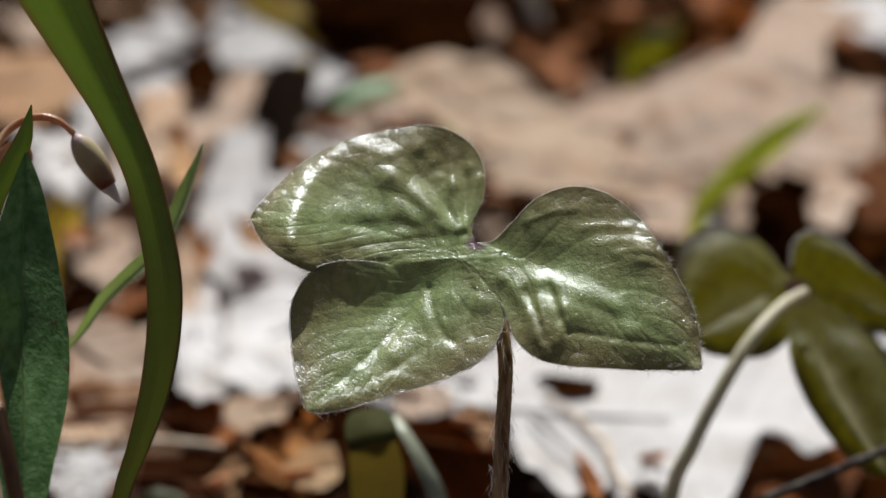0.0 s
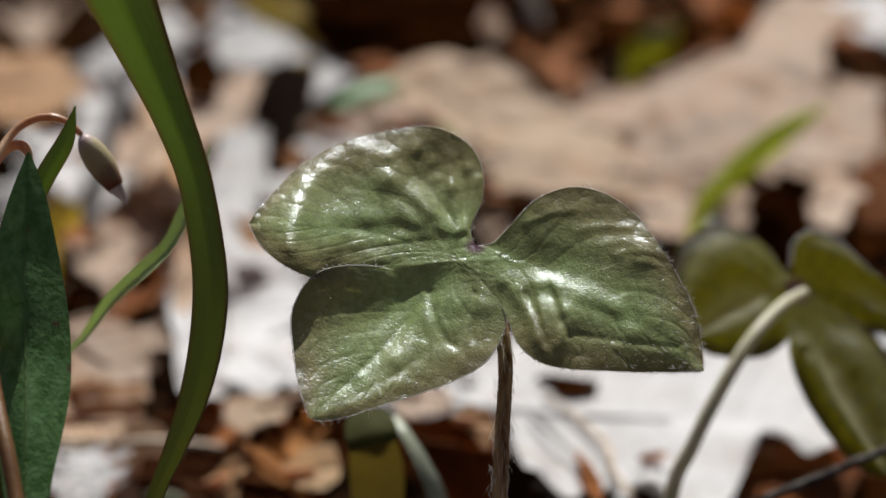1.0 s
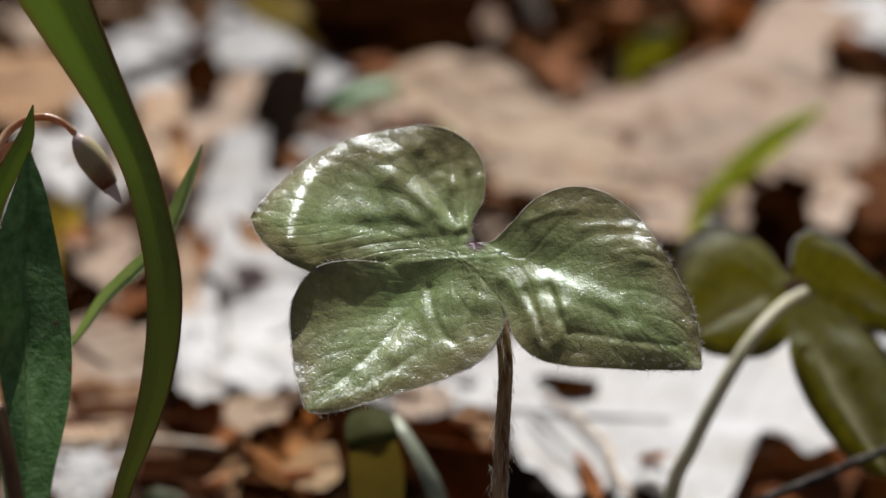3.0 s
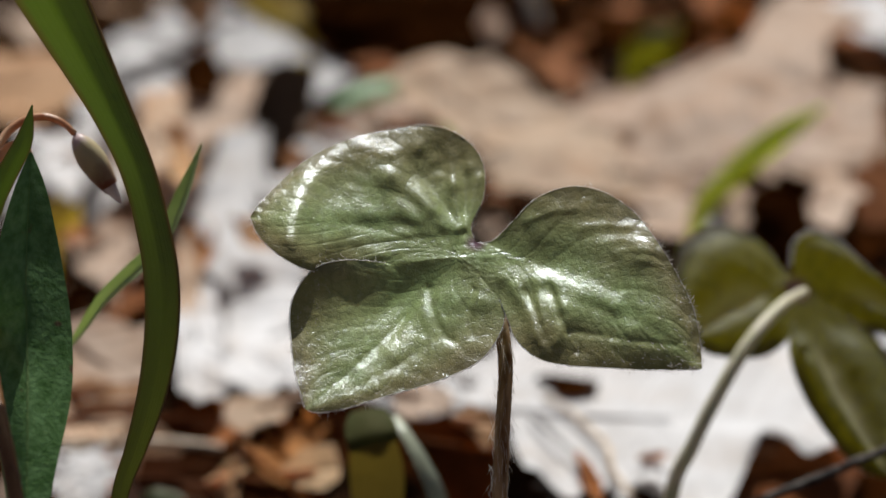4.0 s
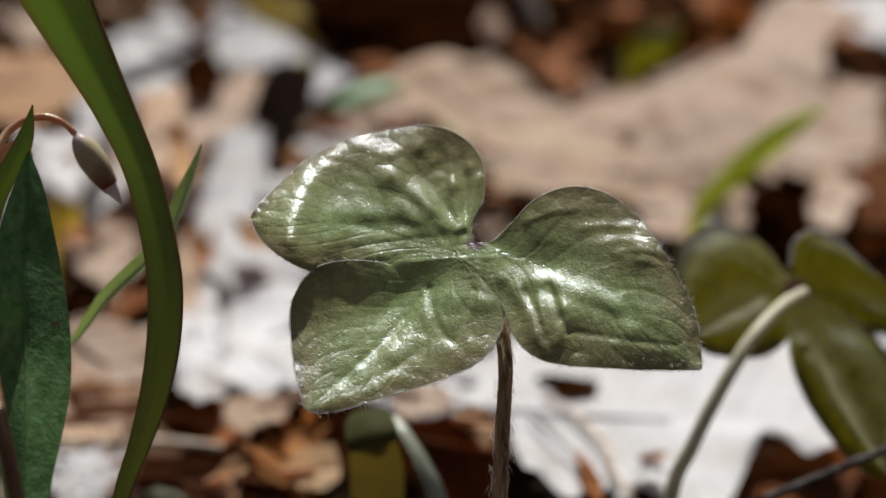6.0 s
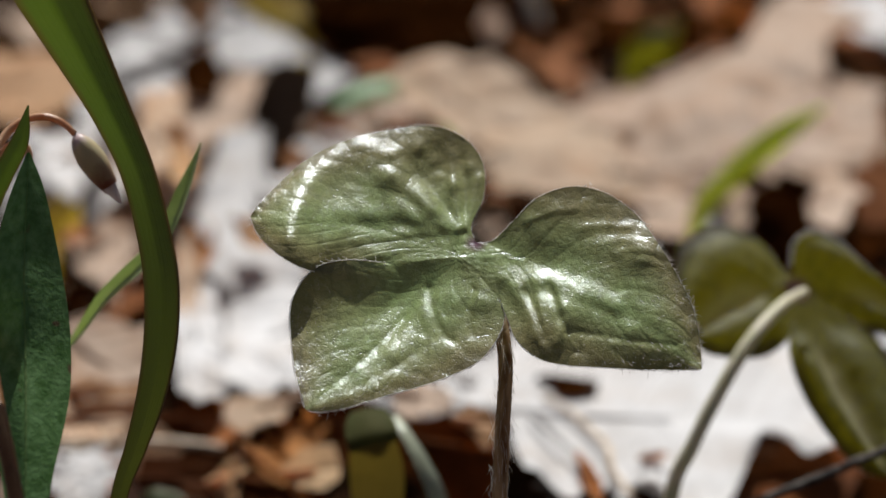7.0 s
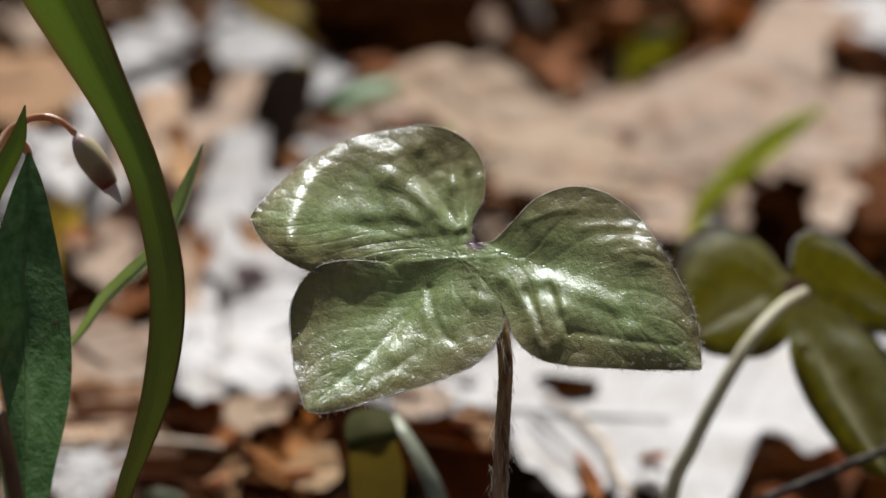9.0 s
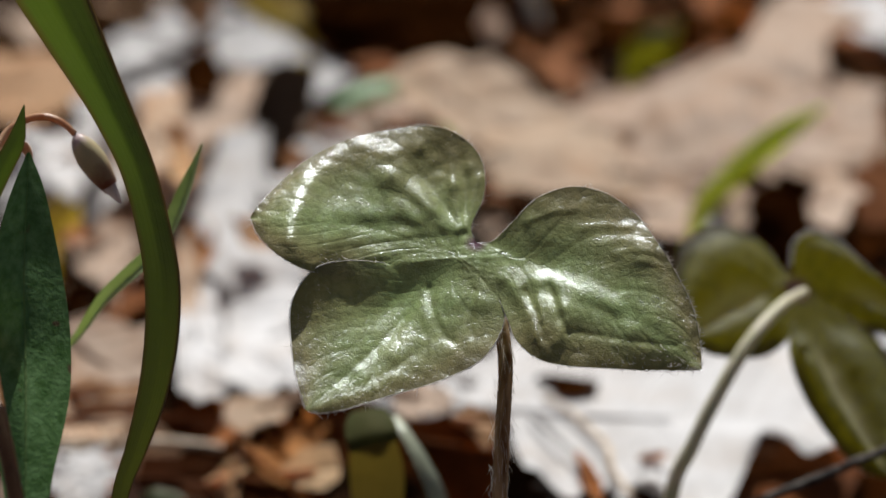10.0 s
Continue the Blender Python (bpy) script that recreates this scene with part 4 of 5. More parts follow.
def near_litter():
    """Leaves and scraps close behind the plants."""
    litter((-0.0005, 0.2077, 0.0056), 3, LEAF_PALE, 99, (5, 0), (0.31, 0.50))
    litter((0.088, 0.2015, 0.0093), 0, LEAF_PALE, 87, (10, 0), (0.55, 0.69))
    litter((0.0888, 0.1679, 0.0051), 2, LEAF_PALE, 99, (6, 0), (0.21, 0.26))
    litter((0.0728, 0.147, 0.0068), 3, LEAF_BROWN, 99, (9, 0), (0.30, 0.38))
    litter((0.0905, 0.1446, 0.0052), 3, LEAF_SHADE, 82, (6, 0), (0.19, 0.26))
    litter((-0.0037, 0.1789, 0.0088), 4, LEAF_TAN, 82, (7, 0), (0.14, 0.18))
    litter((-0.0676, 0.2838, 0.0067), 2, LEAF_TAN, 67, (6, 0), (0.49, 0.32))
    litter((-0.0385, 0.1718, 0.0049), 2, LEAF_SHADE, 82, (4, 0), (0.27, 0.34))
    litter((-0.0572, 0.1486, 0.0049), 3, LEAF_SHADE, 99, (4, 0), (0.21, 0.30))
    litter((-0.03, 0.1404, 0.0133), 4, LEAF_AMBER, 99, (10, 0), (0.17, 0.22))
    litter((-0.0469, 0.1554, 0.0106), 4, LEAF_BROWN, 82, (5, 0), (0.16, 0.23))
    litter((-0.0773, 0.1458, 0.0054), 0, LEAF_PALE, 82, (5, 0), (0.29, 0.40))
    litter((-0.0691, 0.1346, 0.0091), 4, LEAF_BROWN, 101, (5, 0), (0.24, 0.15))
    litter((-0.0813, 0.2342, 0.0061), 1, LEAF_TAN, 87, (6, 0), (0.30, 0.40))
    litter((-0.0816, 0.2593, 0.0071), 4, LEAF_BROWN, 68, (8, 0), (0.37, 0.24))
    litter((-0.0275, 0.1568, 0.0055), 3, LEAF_SHADE, 66, (5, 0), (0.28, 0.29))
    litter((-0.0079, 0.1586, 0.0061), 2, LEAF_SHADE, 99, (10, 0), (0.24, 0.23))
    litter((-0.0523, 0.1596, 0.007), 3, LEAF_SHADE, 8, (8, 0), (0.14, 0.21))
    litter((-0.0572, 0.2592, 0.0126), 3, LEAF_PALE, 99, (8, 0), (0.31, 0.49))
    litter((-0.0058, 0.1893, 0.0114), 1, LEAF_PALE, 8, (6, 0), (0.25, 0.34))
    litter((0.0101, 0.1965, 0.0117), 2, LEAF_PALE, 16, (9, 0), (0.26, 0.31))
    litter((-0.075, 0.2156, 0.0101), 2, LEAF_TAN, 99, (9, 0), (0.27, 0.27))
    litter((-0.0916, 0.2794, 0.0128), 0, LEAF_TAN, 99, (7, 0), (0.42, 0.38))
    litter((-0.0636, 0.2456, 0.0213), 4, LEAF_AMBER, 84, (9, 0), (0.30, 0.20))
    litter((0.0087, 0.1941, 0.0076), 3, LEAF_PALE, 8, (9, 0), (0.19, 0.30))
    litter((0.002, 0.1653, 0.0167), 1, LEAF_PALE, 8, (4, 0), (0.22, 0.25))
    litter((-0.0706, 0.1228, 0.016), 0, LEAF_PALE, 99, (10, 0), (0.21, 0.28))
    litter((0.0371, 0.1248, 0.0133), 5, LEAF_PALE, 8, (6, 0), (0.25, 0.28))


def middle_litter():
    litter((-0.1032, 0.2909, 0.0062), 3, LEAF_SHADE, 101, (4, 0), (0.43, 0.28))
    litter((-0.0942, 0.3049, 0.007), 2, LEAF_TAN, 67, (5, 0), (0.62, 0.41))
    litter((-0.107, 0.3333, 0.0066), 2, LEAF_BROWN, 82, (10, 0), (0.30, 0.42))
    litter((-0.1235, 0.4112, 0.0094), 0, LEAF_PALE, 66, (6, 0), (0.93, 0.71))
    litter((-0.1327, 0.3892, 0.0072), 3, LEAF_PALE, 87, (7, 0), (0.43, 0.51))
    litter((-0.0738, 0.3097, 0.0073), 3, LEAF_PALE, 66, (10, 0), (0.31, 0.27))
    litter((-0.0381, 0.3403, 0.0108), 2, LEAF_PALE, 99, (10, 0), (0.79, 0.62))
    litter((-0.025, 0.4031, 0.0094), 0, LEAF_PALE, 82, (8, 0), (0.71, 0.82))
    litter((0.0184, 0.3637, 0.0067), 3, LEAF_SHADE, 82, (9, 0), (0.29, 0.33))
    litter((0.0141, 0.3322, 0.0081), 4, LEAF_TAN, 65, (10, 0), (0.14, 0.17))
    litter((0.0736, 0.3984, 0.0058), 3, LEAF_TAN, 8, (6, 0), (0.35, 0.50))
    litter((0.0861, 0.359, 0.0076), 2, LEAF_PALE, 67, (8, 0), (0.52, 0.34))
    litter((0.1014, 0.3339, 0.0091), 3, LEAF_SHADE, 101, (7, 0), (0.63, 0.41))
    litter((0.1052, 0.283, 0.0069), 1, LEAF_SHADE, 99, (6, 0), (0.43, 0.57))
    litter((0.1145, 0.4047, 0.0071), 2, LEAF_TAN, 99, (10, 0), (0.35, 0.36))
    litter((0.1385, 0.3845, 0.0084), 4, LEAF_AMBER, 84, (7, 0), (0.64, 0.42))
    litter((0.1286, 0.3255, 0.0062), 2, LEAF_SHADE, 65, (6, 0), (0.42, 0.29))
    litter((0.0992, 0.3265, 0.0145), 1, LEAF_SHADE, 99, (10, 0), (0.39, 0.25))
    litter((-0.1202, 0.3928, 0.0138), 2, LEAF_PALE, 99, (6, 0), (0.73, 0.51))
    litter((-0.0786, 0.3662, 0.0112), 3, LEAF_PALE, 99, (9, 0), (0.34, 0.30))
    litter((-0.1051, 0.3903, 0.0125), 0, LEAF_PALE, 83, (8, 0), (0.59, 0.41))
    litter((-0.0913, 0.3421, 0.0068), 4, LEAF_TAN, 99, (7, 0), (0.40, 0.26))


def far_leaves():
    litter((0.1981, 0.6865, 0.0134), 1, LEAF_PALE, 99, (9, 0), (0.81, 0.53))
    litter((0.1762, 0.6117, 0.0102), 4, LEAF_BROWN, 99, (8, 0), (0.95, 0.62))
    litter((0.1747, 0.5666, 0.0065), 3, LEAF_SHADE, 65, (10, 0), (0.24, 0.35))
    litter((0.0508, 0.5495, 0.0127), 2, LEAF_BROWN, 101, (9, 0), (0.84, 0.55))
    litter((0.0622, 0.5065, 0.0099), 4, LEAF_TAN, 66, (4, 0), (0.54, 0.35))
    litter((0.0674, 0.6242, 0.0104), 3, LEAF_SHADE, 99, (6, 0), (0.92, 0.60))
    litter((0.091, 0.7255, 0.0087), 3, LEAF_BROWN, 82, (9, 0), (0.50, 0.76))
    litter((0.1092, 0.6705, 0.0096), 1, LEAF_SHADE, 104, (7, 0), (0.71, 0.52))
    litter((0.1303, 0.7475, 0.0079), 4, LEAF_BROWN, 82, (7, 0), (0.70, 0.50))
    litter((0.1109, 0.619, 0.0076), 2, LEAF_BROWN, 99, (9, 0), (0.46, 0.39))
    litter((0.0175, 0.6347, 0.0179), 4, LEAF_SHADE, 84, (4, 0), (0.90, 0.59))
    litter((0.024, 0.6481, 0.011), 3, LEAF_SHADE, 82, (9, 0), (0.75, 0.73))
    litter((-0.0112, 0.6635, 0.0109), 1, LEAF_SHADE, 99, (7, 0), (0.87, 0.66))
    litter((-0.048, 0.6881, 0.0092), 3, LEAF_SHADE, 87, (5, 0), (0.99, 0.75))
    litter((-0.0334, 0.6456, 0.0145), 4, LEAF_SHADE, 99, (8, 0), (0.68, 0.44))
    litter((-0.0276, 0.5772, 0.0115), 4, LEAF_BROWN, 65, (4, 0), (0.47, 0.53))
    litter((-0.0438, 0.5533, 0.0092), 2, LEAF_PALE, 66, (10, 0), (0.60, 0.49))
    litter((-0.0344, 0.4903, 0.0063), 3, LEAF_TAN, 82, (5, 0), (0.44, 0.66))
    litter((-0.0583, 0.4493, 0.0174), 3, LEAF_SHADE, 115, (10, 0), (0.65, 0.42))
    litter((-0.1015, 0.5734, 0.0092), 2, LEAF_SHADE, 99, (8, 0), (0.65, 0.42))
    litter((-0.1359, 0.6451, 0.009), 3, LEAF_PALE, 66, (4, 0), (1.10, 0.72))
    litter((-0.1181, 0.707, 0.0099), 1, LEAF_PALE, 99, (9, 0), (0.58, 0.64))
    litter((-0.1243, 0.5168, 0.0082), 0, LEAF_PALE, 70, (5, 0), (0.87, 0.64))
    litter((-0.1814, 0.6611, 0.0087), 4, LEAF_TAN, 99, (9, 0), (0.67, 0.62))
    litter((0.0658, 0.5432, 0.0219), 1, LEAF_SHADE, 99, (9, 0), (0.58, 0.38))
    litter((-0.001, 0.6143, 0.0244), 3, LEAF_SHADE, 82, (10, 0), (0.61, 0.86))
    litter((0.0388, 0.587, 0.0184), 2, LEAF_SHADE, 82, (5, 0), (0.54, 0.36))
    litter((0.0786, 0.5397, 0.0303), 5, LEAF_SHADE, 90, (9, 0), (0.58, 0.62))
    litter((-0.0194, 0.5789, 0.0304), 5, LEAF_SHADE, 96, (10, 0), (0.52, 0.79))
    litter((0.1154, 0.5842, 0.0271), 1, LEAF_SHADE, 99, (5, 0), (0.53, 0.35))
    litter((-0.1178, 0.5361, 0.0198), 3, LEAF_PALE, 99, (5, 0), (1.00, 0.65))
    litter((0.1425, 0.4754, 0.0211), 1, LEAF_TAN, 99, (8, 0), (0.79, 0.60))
    litter((-0.0456, 0.5926, 0.0209), 1, LEAF_SHADE, 82, (9, 0), (0.48, 0.47))
    litter((0.0949, 0.5665, 0.0244), 3, LEAF_SHADE, 82, (10, 0), (0.42, 0.51))
    litter((0.0757, 0.5293, 0.0223), 2, LEAF_SHADE, 99, (4, 0), (0.55, 0.36))
    litter((-0.102, 0.5835, 0.0296), 4, LEAF_SHADE, 99, (10, 0), (0.57, 0.37))
    litter((0.1242, 0.3733, 0.0167), 3, LEAF_TAN, 82, (8, 0), (0.33, 0.46))
    litter((-0.0177, 0.4955, 0.0105), 1, LEAF_TAN, 82, (7, 0), (0.32, 0.41))
    litter((0.1495, 0.4264, 0.0116), 3, LEAF_TAN, 99, (7, 0), (0.49, 0.44))


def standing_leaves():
    """Curled leaves that stand on edge among the others, their near side in shade; the near-black ones have shade in
    their colour too.
    """
    litter((-0.0473, 0.668, 0.0109), 5, LEAF_SHADE, 4, (84, 0), (0.27, 0.28), upright=True)
    litter((-0.01, 0.6646, 0.0122), 1, LEAF_SHADE, 4, (82, 0), (0.29, 0.35), upright=True)
    litter((0.0041, 0.6727, 0.0109), 3, LEAF_SHADE, 90, (86, 0), (0.20, 0.32), upright=True)
    litter((0.0689, 0.6061, 0.0134), 1, LEAF_SHADE, 4, (84, 0), (0.30, 0.38), upright=True)
    litter((0.0734, 0.5884, 0.0106), 3, LEAF_SHADE, 4, (84, 0), (0.20, 0.36), upright=True)
    litter((0.0464, 0.6941, 0.0084), 5, LEAF_SHADE, 4, (84, 0), (0.26, 0.21), upright=True)
    litter((0.0243, 0.7092, 0.0071), 2, LEAF_SHADE, 4, (84, 0), (0.28, 0.23), upright=True)
    litter((0.0963, 0.6271, 0.013), 5, LEAF_SHADE, 4, (82, 0), (0.26, 0.33), upright=True)
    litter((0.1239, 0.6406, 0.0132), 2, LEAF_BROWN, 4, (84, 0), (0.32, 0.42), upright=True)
    litter((0.0199, 0.3581, 0.0051), 3, LEAF_SHADE, 4, (82, 0), (0.17, 0.17), upright=True)
    litter((0.102, 0.3304, 0.0125), 1, LEAF_SHADE, 90, (84, 0), (0.21, 0.25), upright=True)
    litter((0.1296, 0.3342, 0.0054), 3, LEAF_SHADE, 4, (84, 0), (0.10, 0.18), upright=True)
    litter((-0.0452, 0.1735, 0.0041), 5, LEAF_SHADE, 4, (84, 0), (0.09, 0.10), upright=True)
    litter((-0.1016, 0.2806, 0.0087), 3, LEAF_SHADE, 90, (84, 0), (0.16, 0.12), upright=True)
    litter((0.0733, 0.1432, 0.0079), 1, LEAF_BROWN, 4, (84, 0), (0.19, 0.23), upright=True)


def dry_leaf(place, lean_, back, turn, length, mat, left, right, seed, ruffle=0.005):
    """A large dead leaf: its reach to both sides of the midrib, in millimetres, at even steps from foot to tip."""
    noise.seed_set(seed)
    ruffle *= min(1, length / 0.07)
    nu, nv = 96, 11
    steps = (np.arange(len(left)) + 0.5) / len(left)
    u = np.linspace(0, 1, nu)
    ends = np.minimum(1, np.minimum(u, 1 - u) / (0.45 / len(left))) ** 0.6
    mids = np.linspace(0, 1, 4 * nu)
    blur = np.exp(-0.5 * (np.linspace(-2.5, 2.5, 25)) ** 2)
    reach = []
    for side in (left, right):
        fine = np.interp(mids, steps, np.array(side) / 1000)
        fine = np.convolve(np.pad(fine, 12, mode="edge"), blur / blur.sum(), mode="valid")
        reach.append(np.interp(u, mids, fine) * ends)
    o = Vector((seed * 7.3, seed * 3.1, 0))
    top, vein = [], []
    for i in range(nu):
        for j in range(-nv, nv + 1):
            v = abs(j) / nv
            w = reach[0 if j > 0 else 1][i] * (1 + 0.07 * noise.noise(o + Vector((u[i] * 22, 5 if j > 0 else 0, 0))))
            x, y = length * u[i], w * v * (1 if j > 0 else -1)
            ridge = (u[i] * 7 - v * 0.8 + (0.4 if j > 0 else 0)) % 1
            rib = max(math.exp(-((y / 0.0007) ** 2)), 0.7 * math.exp(-(((ridge - 0.5) / 0.06) ** 2)) * (1 - v * v))
            z = ruffle * (1.1 * noise.noise(o + Vector((x * 24, y * 24, 0))) + 0.4 * noise.noise(o + Vector((x * 70, y * 70, 2))))
            z += 0.0012 * min(1, length / 0.09) * math.cos(ridge * 6.283) * v + 0.1 * w * v * v * noise.noise(o + Vector((u[i] * 6, 9 if j > 0 else 4, 3))) - 0.0003 * rib
            top.append((x, y, z))
            vein.append(rib)
    me = mesh_of("oak_leaf", top, grid_faces(nu, 2 * nv + 1), mat, {"vein": vein})
    m4 = pose(*place, lean_, 0, 0) @ pose(0, back, 0, 0, 0, turn)
    ob = thing("oak_leaf", m4, LARGE[mat.name], "dead leaf", "large dead leaves", me)
    way = [(length * q, 0, 0.0006 + ruffle * 1.1 * noise.noise(o + Vector((length * q * 24, 0, 0)))) for q in (-0.06, 0.02, 0.1, 0.2, 0.3, 0.42, 0.55)]
    part("leaf_stalk", tube("leaf_stalk", way, [0.0009, 0.0008, 0.0005], mat, 6, 24), ob)
    return ob


LARGE = {"cream_oak_leaf": "cream-coloured oak leaf scrap lit from behind", "grey_shaded_leaf": "leaning grey-brown oak leaf, shade put into its colour", "straw_oak_leaf": "large straw-coloured oak leaf in the sun", "umber_oak_leaf": "deep brown curled oak leaf, some shade put into its colour", "buff_oak_leaf": "buff-brown oak leaf on the litter, one laid as a shadow strip", "amber_oak_leaf": "large amber oak leaf glowing in the sun", "bleached_oak_leaf": "large bleached oak leaf lying open on the litter", "tan_oak_leaf": "large tan oak leaf propped on the litter",
         "brown_oak_leaf": "brown oak leaf in the litter, also laid as gap scraps", "shade_dark_leaf": "leaning dark oak leaf, shade put into its colour"}


def large_leaves():
    """The broad leaves on top of the litter."""
    dry_leaf((0.0045, 0.1053, 0.016), 0, 0.0518, -10, 0.081, LEAF_PALE, [71, 76, 80, 85, 90, 91, 88, 86, 84, 81, 79, 73, 66, 59, 31, 5], [1, 1, 14, 34, 37, 39, 38, 31, 33, 40, 42, 40, 1, 2, 12, 11], 1, 0.0025)
    dry_leaf((-0.0628, 0.1611, 0.018), 3, 0.0706, -82, 0.071, LEAF_PALE, [6, 6, 6, 7, 7, 7, 6, 6, 6, 6, 6], [2, 6, 6, 6, 6, 5, 5, 5, 5, 5, 3], 2)
    dry_leaf((-0.0241, 0.1673, 0.016), 0, 0.0812, -112, 0.082, LEAF_PALE, [1, 1, 1, 1, 1, 2, 4, 7, 10, 12, 15, 17, 18, 19, 19, 16], [16, 21, 22, 23, 22, 20, 18, 15, 13, 11, 8, 5, 2, 1, 1, 1], 3)
    dry_leaf((-0.0301, 0.1334, 0.02), 6, 0.0180, -148, 0.019, LEAF_STRAW, [1, 2, 6, 7, 7, 7, 9], [4, 6, 8, 8, 9, 7, 1], 4)
    dry_leaf((-0.0585, 0.2456, 0.016), 7, 0.1264, -87, 0.127, LEAF_PALE, [4, 4, 4, 4, 3, 3, 2, 7, 13, 16, 17], [10, 11, 12, 13, 13, 14, 14, 13, 12, 11, 3], 5)
    dry_leaf((-0.0177, 0.3407, 0.016), 11, 0.1093, -53, 0.131, LEAF_STRAW, [20, 23, 24, 24, 24, 23, 23, 24, 18, 12, 6], [3, 12, 14, 13, 16, 19, 24, 28, 33, 30, 16], 6)
    dry_leaf((0.0567, 0.3466, 0.018), 11, 0.0114, 22, 0.092, LEAF_TAN, [14, 23, 32, 41, 42, 42, 38, 28, 31, 35, 37], [8, 7, 9, 16, 9, 14, 29, 25, 24, 19, 6], 7)
    dry_leaf((0.0345, 0.4028, 0.02), 11, 0.0287, 32, 0.150, LEAF_TAN, [1, 1, 1, 3, 7, 1, 2, 15, 27, 38, 39], [28, 40, 37, 41, 47, 45, 39, 29, 12, 1, 1], 8)
    dry_leaf((0.0974, 0.2772, 0.024), 6, 0.0172, 18, 0.024, LEAF_TAN, [1, 1, 5, 10, 16, 19, 21], [18, 19, 15, 10, 5, 1, 1], 9)
    dry_leaf((0.0525, 0.2824, 0.02), 11, 0.0183, -14, 0.019, LEAF_TAN, [11, 12, 13, 15, 13, 11, 9], [1, 5, 14, 14, 14, 14, 14], 10)
    dry_leaf((-0.1160, 0.3388, 0.02), 9, 0.0228, 51, 0.098, LEAF_TAN, [1, 1, 1, 1, 11, 21, 18, 3, 8, 12, 16], [41, 40, 33, 28, 28, 28, 23, 16, 9, 3, 1], 11)
    dry_leaf((-0.1000, 0.5127, 0.02), 11, 0.0457, -27, 0.056, LEAF_PALE, [15, 21, 21, 18, 15, 8, 1], [1, 4, 15, 26, 29, 28, 15], 12)
    dry_leaf((-0.1685, 0.4198, 0.02), 9, 0.0416, 0, 0.042, LEAF_BUFF, [36, 35, 33, 32, 31, 19, 1], [1, 9, 36, 38, 40, 37, 24], 13)
    dry_leaf((-0.0844, 0.3027, 0.03), 11, 0.0001, 88, 0.074, LEAF_STRAW, [1, 1, 2, 4, 5, 7, 8, 9, 10, 11, 9], [7, 10, 10, 9, 9, 8, 6, 5, 3, 2, 1], 14)
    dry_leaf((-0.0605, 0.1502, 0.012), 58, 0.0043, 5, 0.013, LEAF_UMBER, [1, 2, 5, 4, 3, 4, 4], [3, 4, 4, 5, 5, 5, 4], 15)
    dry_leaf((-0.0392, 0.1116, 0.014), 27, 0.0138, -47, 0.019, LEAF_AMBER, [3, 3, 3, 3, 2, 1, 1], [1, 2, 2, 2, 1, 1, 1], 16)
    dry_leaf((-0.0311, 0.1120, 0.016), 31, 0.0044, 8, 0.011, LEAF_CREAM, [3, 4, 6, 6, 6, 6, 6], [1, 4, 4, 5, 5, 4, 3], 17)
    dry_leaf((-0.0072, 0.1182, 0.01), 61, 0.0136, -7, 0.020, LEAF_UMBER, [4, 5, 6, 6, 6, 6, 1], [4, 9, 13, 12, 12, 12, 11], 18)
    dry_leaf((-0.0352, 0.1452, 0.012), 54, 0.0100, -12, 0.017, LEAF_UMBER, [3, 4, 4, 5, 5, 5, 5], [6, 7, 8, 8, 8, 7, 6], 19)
    dry_leaf((-0.0882, 0.1597, 0.018), 17, 0.0274, -46, 0.035, LEAF_TAN, [9, 13, 13, 13, 9, 5, 1], [1, 3, 6, 10, 12, 10, 5], 20)
    dry_leaf((-0.0841, 0.1476, 0.013), 6, 0.0093, 5, 0.019, LEAF_STRAW, [11, 11, 11, 11, 10, 10, 10], [8, 9, 9, 10, 10, 8, 6], 21)
    dry_leaf((0.0215, 0.1611, 0.0172), 3, 0.0095, -17, 0.013, LEAF_SHADE, [5, 5, 5, 5, 5, 5, 5], [1, 1, 5, 6, 7, 5, 3], 22)
    # two brown scraps laid on the bleached leaf as its dark slit and notch gap
    dry_leaf((0.0399, 0.1224, 0.0175), 0, 0.0019, 36, 0.007, LEAF_BROWN, [1, 1, 1, 2, 2, 2, 2], [2, 2, 2, 2, 1, 1, 1], 23)
    dry_leaf((0.0274, 0.1050, 0.0175), 0, 0.0211, -82, 0.021, LEAF_BROWN, [2, 2, 2, 2, 2, 1, 1], [1, 1, 1, 2, 2, 1, 1], 24)
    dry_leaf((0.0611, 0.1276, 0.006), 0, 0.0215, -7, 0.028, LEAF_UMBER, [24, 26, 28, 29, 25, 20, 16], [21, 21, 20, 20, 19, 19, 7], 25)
    dry_leaf((0.0796, 0.2929, 0.02), 17, 0.0111, 0, 0.009, LEAF_TAN, [1, 10, 10, 11, 11, 8, 5], [11, 11, 11, 11, 10, 5, 1], 26)
    dry_leaf((-0.0502, 0.3621, 0.022), 60, 0.0330, -95, 0.033, LEAF_GREY_SHADE, [10, 11, 10, 10, 8, 6, 2], [2, 7, 7, 8, 8, 7, 4], 27)
    dry_leaf((0.1574, 0.5781, 0.02), 11, 0.0380, -18, 0.036, LEAF_PALE, [17, 20, 23, 26, 29, 32, 1], [1, 6, 14, 19, 25, 26, 28], 28)
    dry_leaf((-0.0883, 0.4056, 0.034), 27, 0.0089, 19, 0.016, LEAF_SHADE, [2, 8, 9, 11, 11, 9, 8], [5, 10, 11, 11, 11, 4, 1], 29)
    dry_leaf((-0.0904, 0.4910, 0.034), 50, 0.0235, -84, 0.024, LEAF_BUFF, [5, 5, 5, 5, 5, 4, 1], [5, 5, 5, 5, 5, 3, 1], 30)
